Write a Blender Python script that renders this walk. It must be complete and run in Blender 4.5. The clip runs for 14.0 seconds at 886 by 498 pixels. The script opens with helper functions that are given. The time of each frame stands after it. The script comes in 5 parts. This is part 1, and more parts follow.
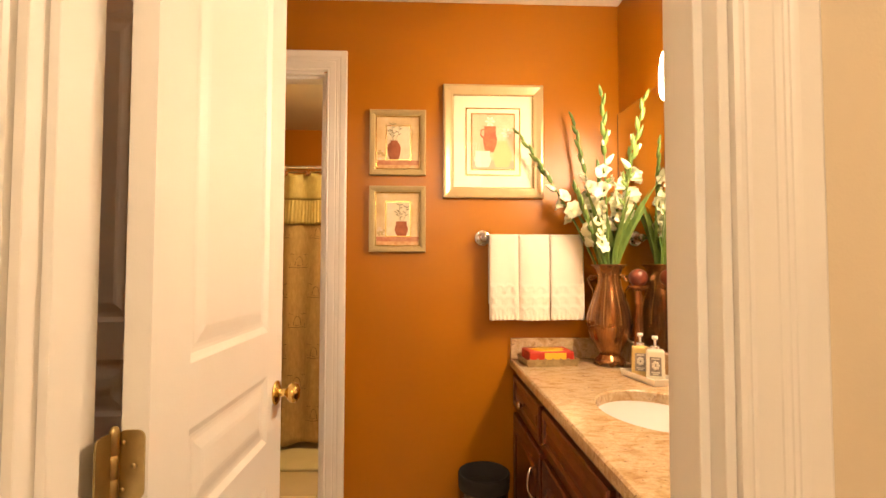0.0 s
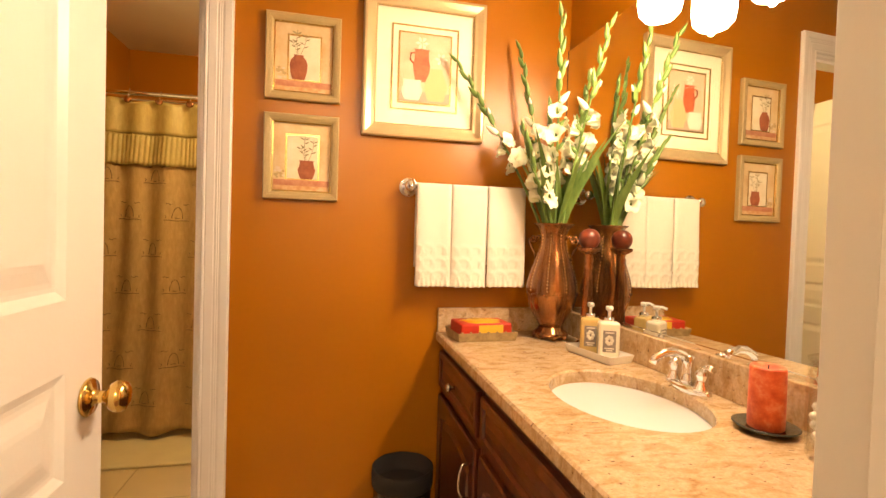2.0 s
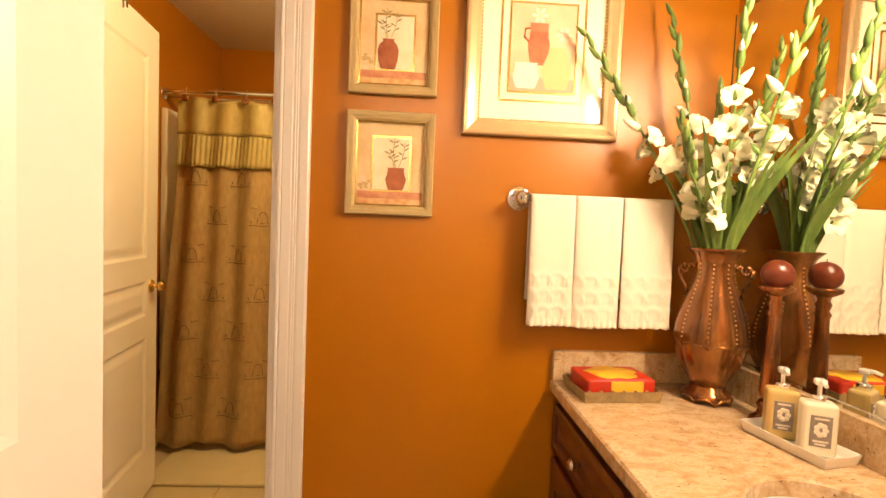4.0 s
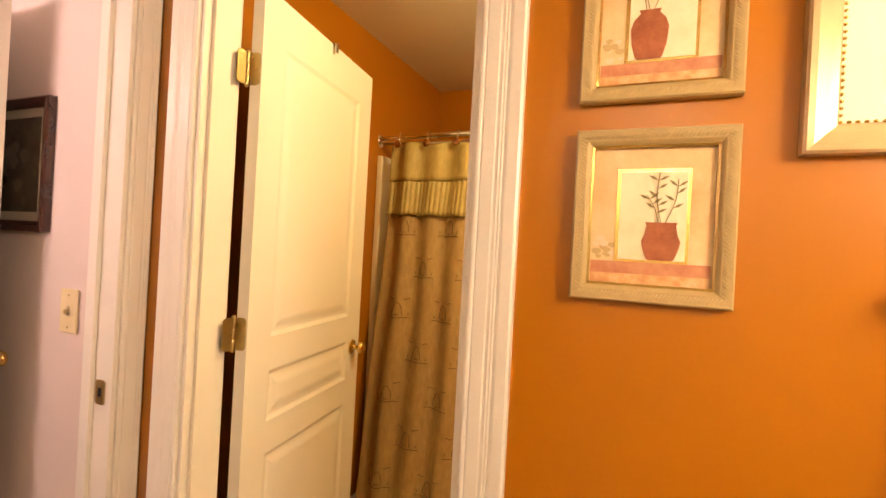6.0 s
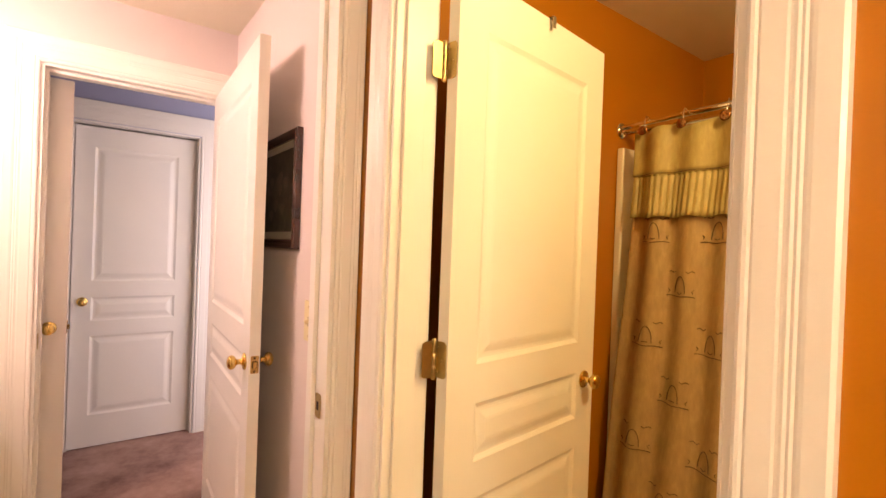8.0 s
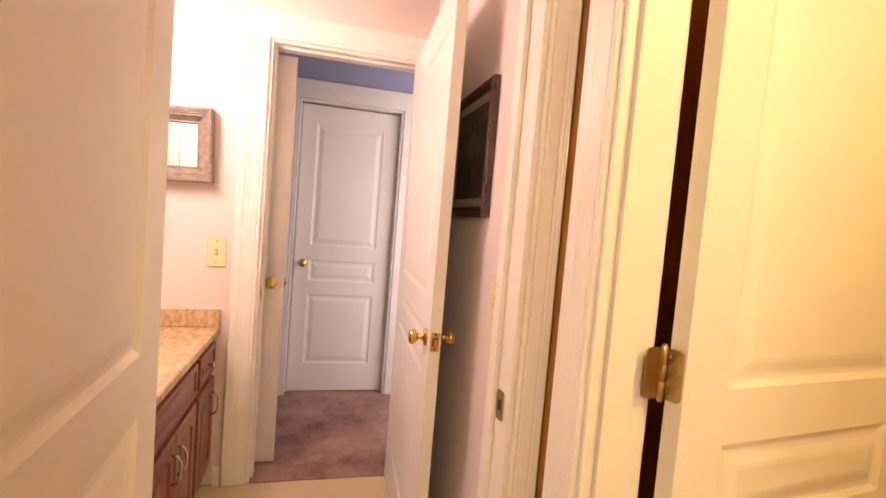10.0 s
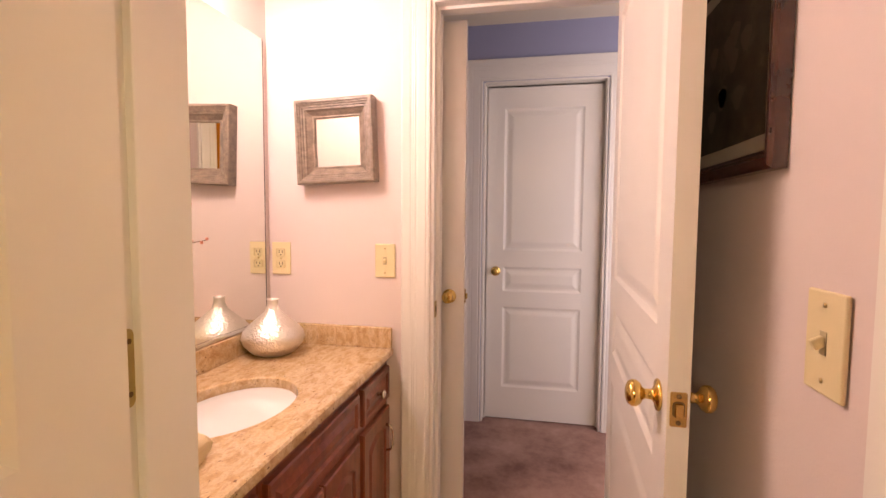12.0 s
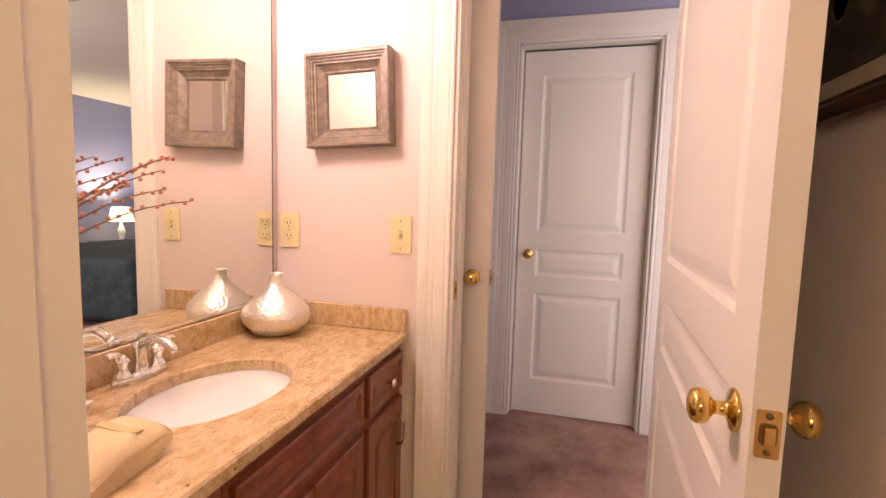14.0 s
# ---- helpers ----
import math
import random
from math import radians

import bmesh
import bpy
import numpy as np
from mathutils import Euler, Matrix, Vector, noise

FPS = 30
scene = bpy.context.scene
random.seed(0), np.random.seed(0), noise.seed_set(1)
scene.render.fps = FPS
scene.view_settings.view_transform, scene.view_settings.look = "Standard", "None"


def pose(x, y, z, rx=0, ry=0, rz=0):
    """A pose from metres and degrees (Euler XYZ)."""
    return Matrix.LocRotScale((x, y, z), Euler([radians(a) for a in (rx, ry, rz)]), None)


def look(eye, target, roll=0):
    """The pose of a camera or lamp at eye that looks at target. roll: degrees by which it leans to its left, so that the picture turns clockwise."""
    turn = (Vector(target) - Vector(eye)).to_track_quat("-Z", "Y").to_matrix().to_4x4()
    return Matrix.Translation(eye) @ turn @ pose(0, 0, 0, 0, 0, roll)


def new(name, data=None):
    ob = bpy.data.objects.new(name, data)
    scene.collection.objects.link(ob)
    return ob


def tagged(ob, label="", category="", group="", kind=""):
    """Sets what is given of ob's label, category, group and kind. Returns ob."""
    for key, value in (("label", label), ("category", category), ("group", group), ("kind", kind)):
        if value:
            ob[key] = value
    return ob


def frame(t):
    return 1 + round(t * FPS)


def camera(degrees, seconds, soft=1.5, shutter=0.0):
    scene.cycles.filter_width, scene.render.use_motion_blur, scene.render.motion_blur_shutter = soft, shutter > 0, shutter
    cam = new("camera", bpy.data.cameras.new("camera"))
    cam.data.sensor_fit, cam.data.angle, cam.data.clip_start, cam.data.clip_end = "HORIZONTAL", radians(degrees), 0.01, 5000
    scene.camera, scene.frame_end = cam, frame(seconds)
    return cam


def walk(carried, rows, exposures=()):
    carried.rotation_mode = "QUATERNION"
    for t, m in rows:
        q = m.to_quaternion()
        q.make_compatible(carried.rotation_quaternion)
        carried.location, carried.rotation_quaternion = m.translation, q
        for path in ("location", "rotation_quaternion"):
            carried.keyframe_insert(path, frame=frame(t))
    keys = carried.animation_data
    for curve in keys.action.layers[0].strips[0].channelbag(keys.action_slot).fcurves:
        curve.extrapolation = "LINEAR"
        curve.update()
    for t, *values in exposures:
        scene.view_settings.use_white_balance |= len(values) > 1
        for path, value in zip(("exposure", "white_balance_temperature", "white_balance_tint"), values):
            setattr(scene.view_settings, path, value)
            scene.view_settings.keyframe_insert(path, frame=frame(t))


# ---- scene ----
cam = camera(86.1, 14.0)
PATH = [
    (0, (0.241, 0.062, 1.202), (0.314, 2.059, 1.28), 0.1),
    (0.5, (0.255, 0.154, 1.192), (0.427, 2.146, 1.243), 0.0),
    (1, (0.251, 0.258, 1.186), (0.535, 2.237, 1.209), 0.3),
    (1.5, (0.244, 0.347, 1.171), (0.617, 2.312, 1.164), 0.9),
    (2, (0.237, 0.425, 1.157), (0.681, 2.374, 1.106), 1.8),
    (2.2, (0.234, 0.453, 1.152), (0.701, 2.397, 1.086), 2.1),
    (4.3, (0.205, 0.839, 1.277), (0.173, 2.835, 1.17), 2.0),
    (4.5, (0.209, 0.891, 1.295), (0.076, 2.885, 1.207), 1.7),
    (5, (0.185, 0.989, 1.312), (-0.174, 2.957, 1.282), 1.9),
    (5.5, (0.151, 1.123, 1.324), (-0.428, 3.037, 1.324), 2.5),
    (6, (0.111, 1.258, 1.337), (-0.666, 3.101, 1.34), 3.1),
    (6.5, (0.084, 1.354, 1.338), (-0.86, 3.118, 1.342), 3.3),
    (7, (0.064, 1.422, 1.344), (-1.084, 3.06, 1.341), 3.3),
    (7.5, (0.045, 1.489, 1.35), (-1.338, 2.933, 1.351), 2.6),
    (8, (0.026, 1.55, 1.351), (-1.575, 2.748, 1.342), 2.1),
    (8.2, (0.018, 1.568, 1.353), (-1.65, 2.672, 1.332), 1.8),
    (10.3, (-0.368, 1.696, 1.295), (-2.339, 1.997, 1.14), 1.6),
    (10.4, (-0.417, 1.715, 1.292), (-2.397, 1.948, 1.126), 0.6),
    (10.5, (-0.43, 1.712, 1.295), (-2.413, 1.911, 1.128), 1.3),
    (11, (-0.557, 1.724, 1.266), (-2.55, 1.663, 1.109), 0.3),
    (11.5, (-0.682, 1.745, 1.257), (-2.659, 1.483, 1.108), 0.3),
    (12, (-0.776, 1.767, 1.249), (-2.735, 1.383, 1.118), 0.4),
    (12.5, (-0.836, 1.777, 1.235), (-2.782, 1.335, 1.112), 1.1),
    (13, (-0.898, 1.769, 1.223), (-2.831, 1.274, 1.077), 1.6),
    (13.5, (-0.952, 1.774, 1.206), (-2.873, 1.244, 1.038), 1.6),
    (14, (-0.985, 1.773, 1.194), (-2.904, 1.245, 1.003), 1.6),
]
walk(cam, [(t, look(eye, target, roll)) for t, eye, target, roll in PATH],
     [(0, 0.01), (2, 0.07), (4.5, 0.13), (6.5, 0.24), (8.2, 0.30), (10.5, 0.25), (12, 0.02), (14, 0.02)])

CZ = 2.37  # ceiling height

# ---- world and lights ----
world = bpy.data.worlds.new("world")
scene.world = world
world.use_nodes = True
sky = world.node_tree.nodes.new("ShaderNodeTexSky")
sky.sky_type, sky.sun_disc = "NISHITA", False
sky.sun_elevation, sky.sun_rotation = radians(35), radians(250)
world.node_tree.links.new(sky.outputs[0], world.node_tree.nodes["Background"].inputs[0])
world.node_tree.nodes["Background"].inputs[1].default_value = 0.08


def lamp(name, kind, m, power, colour, size=0.05, size_y=None):
    data = bpy.data.lights.new(name, kind)
    data.energy, data.color = power, colour
    if kind == "AREA":
        data.shape, data.size, data.size_y = "RECTANGLE", size, size_y or size
    else:
        data.shadow_soft_size = size
    ob = new(name, data)
    ob.matrix_world = m
    return ob


# bulbs at the mouths of the shades over the two mirrors
for off in (-0.17, 0.0, 0.17):
    lamp("vanity_bulb", "POINT", pose(1.032, 1.327 - off, 1.716), 6.5, (1.0, 0.73, 0.47), 0.008)
for off in (-0.15, 0.0, 0.15):
    lamp("vanity_bulb", "POINT", pose(-1.85 - off, 0.798, 1.990), 6.6, (1.0, 0.71, 0.65), 0.009)
# ceiling lamps of the tub room and of the entry hall, both unseen, bedside lamp and added fill of the bedroom
lamp("tub_bulb", "POINT", pose(0.15, 2.60, CZ - 0.10), 43.0, (1.0, 0.77, 0.34), 0.05)
lamp("hall_bulb", "POINT", pose(0.2, -1.0, 2.2), 42.0, (1.0, 0.78, 0.55), 0.08)
lamp("bedside_bulb", "POINT", pose(-5.7, 5.2, 0.95), 90.0, (1.0, 0.78, 0.6), 0.05)
# area lamp added to brighten the far door and bedroom; no window is built
lamp("bedroom_fill", "AREA", pose(-2.71, 3.60, 1.30, 0, 90, 0), 40.0, (1.0, 0.83, 0.83), 1.9, 2.3)


# ---- materials ----
def mat(name, colour, rough=0.5, metal=0.0, vary=0.12, scale=6.0, bump=0.05, grain=180.0, tint=None, coat=0.0, spec=0.5):
    """A painted or plain surface: cloudy variation of colour and gloss, and a fine relief."""
    m = bpy.data.materials.new(name)
    m.use_nodes = True
    nt = m.node_tree
    n, l = nt.nodes, nt.links
    b = n["Principled BSDF"]
    tc = n.new("ShaderNodeTexCoord")
    big = n.new("ShaderNodeTexNoise")
    big.inputs["Scale"].default_value, big.inputs["Detail"].default_value = scale, 6
    l.new(tc.outputs["Object"], big.inputs["Vector"])
    mix = n.new("ShaderNodeMix")
    mix.data_type = "RGBA"
    other = tint or tuple(c * (1 - vary) for c in colour)
    mix.inputs[6].default_value, mix.inputs[7].default_value = (*colour, 1), (*other, 1)
    l.new(big.outputs["Fac"], mix.inputs[0])
    l.new(mix.outputs[2], b.inputs["Base Color"])
    fine = n.new("ShaderNodeTexNoise")
    fine.inputs["Scale"].default_value, fine.inputs["Detail"].default_value = grain, 3
    l.new(tc.outputs["Object"], fine.inputs["Vector"])
    bm_ = n.new("ShaderNodeBump")
    bm_.inputs["Strength"].default_value, bm_.inputs["Distance"].default_value = bump, 0.004
    l.new(fine.outputs["Fac"], bm_.inputs["Height"])
    l.new(bm_.outputs["Normal"], b.inputs["Normal"])
    mr = n.new("ShaderNodeMapRange")
    mr.inputs["To Min"].default_value, mr.inputs["To Max"].default_value = max(0, rough - 0.06), min(1, rough + 0.06)
    l.new(big.outputs["Fac"], mr.inputs["Value"])
    l.new(mr.outputs["Result"], b.inputs["Roughness"])
    b.inputs["Metallic"].default_value = metal
    b.inputs["Coat Weight"].default_value = coat
    b.inputs["Specular IOR Level"].default_value = spec
    return m


def ramp_mat(name, stops, rough=0.4, scale=20.0, stretch=(1, 1, 1), bump=0.1, detail=8, distort=0.0, coat=0.0, kind="noise"):
    """A surface coloured by a ramp over stretched noise: stone, wood, woven cloth."""
    m = bpy.data.materials.new(name)
    m.use_nodes = True
    n, l = m.node_tree.nodes, m.node_tree.links
    b = n["Principled BSDF"]
    tc = n.new("ShaderNodeTexCoord")
    mp = n.new("ShaderNodeMapping")
    mp.inputs["Scale"].default_value = stretch
    l.new(tc.outputs["Object"], mp.inputs["Vector"])
    tex = n.new("ShaderNodeTexNoise")
    tex.inputs["Scale"].default_value, tex.inputs["Detail"].default_value = scale, detail
    tex.inputs["Roughness"].default_value, tex.inputs["Distortion"].default_value = 0.65, distort
    l.new(mp.outputs[0], tex.inputs["Vector"])
    rp = n.new("ShaderNodeValToRGB")
    el = rp.color_ramp.elements
    while len(el) < len(stops):
        el.new(0.5)
    for e, (p, c) in zip(el, stops):
        e.position, e.color = p, (*c, 1)
    l.new(tex.outputs["Fac"], rp.inputs["Fac"])
    l.new(rp.outputs["Color"], b.inputs["Base Color"])
    bp = n.new("ShaderNodeBump")
    bp.inputs["Strength"].default_value, bp.inputs["Distance"].default_value = bump, 0.003
    l.new(tex.outputs["Fac"], bp.inputs["Height"])
    l.new(bp.outputs["Normal"], b.inputs["Normal"])
    b.inputs["Roughness"].default_value = rough
    b.inputs["Coat Weight"].default_value = coat
    return m


def glow_mat(name, colour, strength):
    m = bpy.data.materials.new(name)
    m.use_nodes = True
    b = m.node_tree.nodes["Principled BSDF"]
    b.inputs["Base Color"].default_value = (0.9, 0.88, 0.82, 1)
    b.inputs["Emission Color"].default_value = (*colour, 1)
    b.inputs["Emission Strength"].default_value = strength
    return m


def glass_mat(name, colour=(1, 1, 1), rough=0.0, ior=1.45):
    m = bpy.data.materials.new(name)
    m.use_nodes = True
    b = m.node_tree.nodes["Principled BSDF"]
    b.inputs["Base Color"].default_value = (*colour, 1)
    b.inputs["Transmission Weight"].default_value = 1.0
    b.inputs["Roughness"].default_value, b.inputs["IOR"].default_value = rough, ior
    return m


def thin_glass_mat(name):
    """Thin clear glass: see-through with a weak polished reflection."""
    m = bpy.data.materials.new(name)
    m.use_nodes = True
    n, l = m.node_tree.nodes, m.node_tree.links
    n.remove(n["Principled BSDF"])
    see, shine, mix = n.new("ShaderNodeBsdfTransparent"), n.new("ShaderNodeBsdfGlossy"), n.new("ShaderNodeMixShader")
    see.inputs["Color"].default_value = (0.95, 0.95, 0.93, 1)
    shine.inputs["Roughness"].default_value = 0.03
    mix.inputs[0].default_value = 0.10
    l.new(see.outputs[0], mix.inputs[1])
    l.new(shine.outputs[0], mix.inputs[2])
    l.new(mix.outputs[0], n["Material Output"].inputs["Surface"])
    return m


def granite_mat(name):
    """Polished golden granite: drifting beige and rose clouds, brown streaks and sparse dark flecks."""
    m = bpy.data.materials.new(name)
    m.use_nodes = True
    n, l = m.node_tree.nodes, m.node_tree.links
    b = n["Principled BSDF"]
    tc = n.new("ShaderNodeTexCoord")

    def field(scale, detail, stretch, distort, turn_z):
        mp = n.new("ShaderNodeMapping")
        mp.inputs["Scale"].default_value = stretch
        mp.inputs["Rotation"].default_value = (0.3, 0.2, radians(turn_z))
        l.new(tc.outputs["Object"], mp.inputs["Vector"])
        tx = n.new("ShaderNodeTexNoise")
        tx.inputs["Scale"].default_value, tx.inputs["Detail"].default_value = scale, detail
        tx.inputs["Roughness"].default_value, tx.inputs["Distortion"].default_value = 0.6, distort
        l.new(mp.outputs[0], tx.inputs["Vector"])
        return tx.outputs["Fac"]

    def ramp(fac, stops):
        rp = n.new("ShaderNodeValToRGB")
        el = rp.color_ramp.elements
        while len(el) < len(stops):
            el.new(0.5)
        for e, (p, c) in zip(el, stops):
            e.position, e.color = p, (*c, 1)
        l.new(fac, rp.inputs["Fac"])
        return rp.outputs["Color"]

    def blend(how, fac, x, y):
        mx = n.new("ShaderNodeMix")
        mx.data_type, mx.blend_type = "RGBA", how
        if isinstance(fac, float):
            mx.inputs[0].default_value = fac
        else:
            l.new(fac, mx.inputs[0])
        l.new(x, mx.inputs[6])
        if isinstance(y, tuple):
            mx.inputs[7].default_value = (*y, 1)
        else:
            l.new(y, mx.inputs[7])
        return mx.outputs[2]

    cloud = ramp(field(20, 8, (1, 2.0, 1), 0.9, 35), [(0.30, (0.46, 0.295, 0.135)), (0.45, (0.58, 0.41, 0.22)), (0.58, (0.67, 0.51, 0.325)), (0.72, (0.62, 0.44, 0.245))])
    grit = ramp(field(170, 4, (1, 1, 1), 0.0, 0), [(0.35, (0.78, 0.76, 0.74)), (0.62, (1.0, 1.0, 1.0))])
    col = blend("MULTIPLY", 0.8, cloud, grit)
    streak = ramp(field(30, 6, (0.7, 1.7, 1), 0.9, 35), [(0.58, (0, 0, 0)), (0.70, (0.65, 0.65, 0.65))])
    col = blend("MIX", streak, col, (0.33, 0.17, 0.075))
    fleck = ramp(field(95, 3, (0.7, 1.3, 1), 0.3, 20), [(0.655, (0, 0, 0)), (0.70, (0.85, 0.85, 0.85))])
    col = blend("MIX", fleck, col, (0.10, 0.042, 0.02))
    l.new(col, b.inputs["Base Color"])
    b.inputs["Roughness"].default_value = 0.14
    return m


ORANGE = mat("orange_wall_paint", (0.40, 0.140, 0.001), 0.33, spec=0.42, vary=0.12, scale=2.5, bump=0.05, grain=220)
PINK = mat("pale_pink_wall_paint", (0.760, 0.663, 0.638), 0.5, vary=0.06, scale=2.0, bump=0.1, grain=220)
BLUE = mat("blue_grey_wall_paint", (0.34, 0.36, 0.53), 0.6, vary=0.08, scale=2.0, bump=0.1, grain=200)
BEIGE = mat("beige_wall_paint", (0.74, 0.63, 0.46), 0.55, vary=0.08, scale=2.0, bump=0.1, grain=200)
CEIL = mat("white_ceiling_paint", (0.82, 0.75, 0.60), 0.8, vary=0.06, scale=3.0, bump=0.35, grain=90)
WHITE = mat("white_gloss_paint", (0.84, 0.81, 0.76), 0.33, vary=0.05, scale=5.0, bump=0.05, grain=150)
BRASS = mat("polished_brass", (0.80, 0.56, 0.18), 0.16, 1.0, vary=0.2, scale=40, bump=0.02)
DULLBRASS = mat("lacquered_brass_hinge", (0.62, 0.48, 0.22), 0.34, 1.0, vary=0.3, scale=60, bump=0.05)
CHROME = mat("chrome", (0.86, 0.86, 0.86), 0.07, 1.0, vary=0.05, scale=20, bump=0.0)
SCREWDARK = mat("tarnished_screw_and_recess_shade", (0.22, 0.14, 0.06), 0.5, 0.8, vary=0.3, scale=90)
DARK = mat("dark_gap", (0.02, 0.018, 0.015), 0.8)
CHERRY = ramp_mat("dark_cherry_wood", [(0.25, (0.045, 0.010, 0.005)), (0.55, (0.10, 0.024, 0.011)), (0.8, (0.15, 0.04, 0.018))], 0.28, 9, (4, 4, 0.6), 0.05, coat=0.3)
REDCHERRY = ramp_mat("red_cherry_wood", [(0.25, (0.11, 0.024, 0.011)), (0.55, (0.20, 0.050, 0.022)), (0.8, (0.27, 0.075, 0.034))], 0.3, 9, (4, 4, 0.6), 0.05, coat=0.3)
GRANITE = granite_mat("golden_granite")
PORCELAIN = mat("white_porcelain", (0.80, 0.82, 0.84), 0.08, vary=0.02, bump=0.0, coat=0.5)
CARPET = ramp_mat("mauve_carpet", [(0.34, (0.20, 0.105, 0.085)), (0.5, (0.33, 0.195, 0.16)), (0.66, (0.44, 0.28, 0.23))], 0.95, 4.0, bump=0.9, detail=14)
TILE = mat("cream_floor_tile", (0.62, 0.50, 0.30), 0.35, vary=0.15, scale=5.0, bump=0.08)
GROUT = mat("tile_grout", (0.42, 0.33, 0.2), 0.8, vary=0.2, scale=30)
MIRROR = mat("mirror_glass", (0.80, 0.81, 0.77), 0.01, 1.0, vary=0.0, bump=0.0)
MIRROR.node_tree.nodes["Principled BSDF"].inputs["Roughness"].default_value = 0.0
for lk in list(MIRROR.node_tree.links):
    if lk.to_socket.name in ("Roughness", "Normal"):
        MIRROR.node_tree.links.remove(lk)
SHADE = glow_mat("lit_frosted_glass", (1.0, 0.75, 0.49), 55.0)
SHADE_ROSE = glow_mat("lit_rosy_frosted_glass", (1.0, 0.72, 0.64), 46.0)
GLOBE = glow_mat("lit_hall_globe", (1.0, 0.80, 0.55), 30.0)


# ---- mesh helpers ----
def box(bm, x0, x1, y0, y1, z0, z1, bevel=0.0, seg=2):
    vs = [bm.verts.new((x, y, z)) for x in (x0, x1) for y in (y0, y1) for z in (z0, z1)]
    fs = [bm.faces.new([vs[i] for i in q]) for q in ((0, 1, 3, 2), (4, 6, 7, 5), (0, 4, 5, 1), (2, 3, 7, 6), (0, 2, 6, 4), (1, 5, 7, 3))]
    if bevel:
        es = {e for f in fs for e in f.edges}
        bmesh.ops.bevel(bm, geom=list(es), offset=bevel, segments=seg, affect="EDGES", profile=0.5)
    return bm


def lathe(bm, prof, n=32, at=(0, 0, 0), wobble=None):
    rings = []
    for r, z in prof:
        ring = []
        for i in range(n):
            a = 2 * math.pi * i / n
            rr = r * (wobble(a, z) if wobble else 1)
            ring.append(bm.verts.new((at[0] + rr * math.cos(a), at[1] + rr * math.sin(a), at[2] + z)))
        rings.append(ring)
    for a, b in zip(rings, rings[1:]):
        for i in range(n):
            f = bm.faces.new((a[i], a[(i + 1) % n], b[(i + 1) % n], b[i]))
            f.smooth = True
    if prof[0][0] > 1e-6:
        bm.faces.new(rings[0][::-1])
    if prof[-1][0] > 1e-6:
        bm.faces.new(rings[-1])
    return bm


def tube(bm, pts, radius, n=10, taper=None):
    pts = [Vector(p) for p in pts]
    rings = []
    for i, p in enumerate(pts):
        d = (pts[min(i + 1, len(pts) - 1)] - pts[max(i - 1, 0)]).normalized()
        up = Vector((0, 0, 1)) if abs(d.z) < 0.95 else Vector((1, 0, 0))
        a = d.cross(up).normalized()
        b = d.cross(a)
        r = radius if taper is None else radius + (taper - radius) * i / (len(pts) - 1)
        rings.append([bm.verts.new(p + a * r * math.cos(2 * math.pi * k / n) + b * r * math.sin(2 * math.pi * k / n)) for k in range(n)])
    for r0, r1 in zip(rings, rings[1:]):
        for k in range(n):
            f = bm.faces.new((r0[k], r0[(k + 1) % n], r1[(k + 1) % n], r1[k]))
            f.smooth = True
    bm.faces.new(rings[0])
    bm.faces.new(rings[-1][::-1])
    return bm


def turn(bm, m):
    bmesh.ops.transform(bm, matrix=m, verts=bm.verts)
    return bm


def mesh(name, bm, material):
    bmesh.ops.recalc_face_normals(bm, faces=bm.faces)
    me = bpy.data.meshes.new(name)
    bm.to_mesh(me)
    bm.free()
    me.materials.append(material)
    return new(name, me)


def part(name, bm, material, parent, label=""):
    ob = mesh(name, bm, material)
    ob.parent = parent
    return tagged(ob, label)


def thing(name, m, label, category, group=""):
    ob = new(name)
    ob.matrix_world = m
    ob.empty_display_size = 0.1
    return tagged(ob, label, category, group)


def structure(name, bm, material, label, category):
    return tagged(mesh(name, bm, material), label, category, kind="structure")


def B():
    return bmesh.new()


# ---- walls, floors and ceilings ----


def slab(name, axis, f0, f1, a0, a1, material, label, holes=(), z0=0.0, z1=CZ):
    """A wall skin between f0 and f1 across, from a0 to a1 along; holes are (start, end, height)."""
    bm = B()

    def put(u0, u1, w0, w1):
        if u1 - u0 > 1e-4 and w1 - w0 > 1e-4:
            if axis == "x":
                box(bm, f0, f1, u0, u1, w0, w1)
            else:
                box(bm, u0, u1, f0, f1, w0, w1)
    cur = a0
    for h0, h1, hz in sorted(holes):
        put(cur, h0, z0, z1)
        put(h0, h1, hz, z1)
        cur = h1
    put(cur, a1, z0, z1)
    return structure(name, bm, material, label, "wall")


XE, XW, YN, YS = 1.095, -1.10, 2.11, 0.68       # orange room
PW, PE, PN, PS = -2.52, -1.32, 2.125, 0.708               # pink room
TUB = (-0.933, -0.195, 2.045)                  # opening to the tub room, along x
PASS = (1.32, 2.045, 2.045)                    # opening between orange and pink room, along y
HALL = (1.384, 2.065, 2.040)                   # opening from the pink room to the bedroom, along y
ENTRY = (-0.180, 0.567, 2.045)                  # entry opening, along x
FAR = (1.455, 2.15, 2.04)                      # door at the end of the bedroom hall, along y
TW, TB = -1.165, 4.10                          # tub room: west wall, back wall

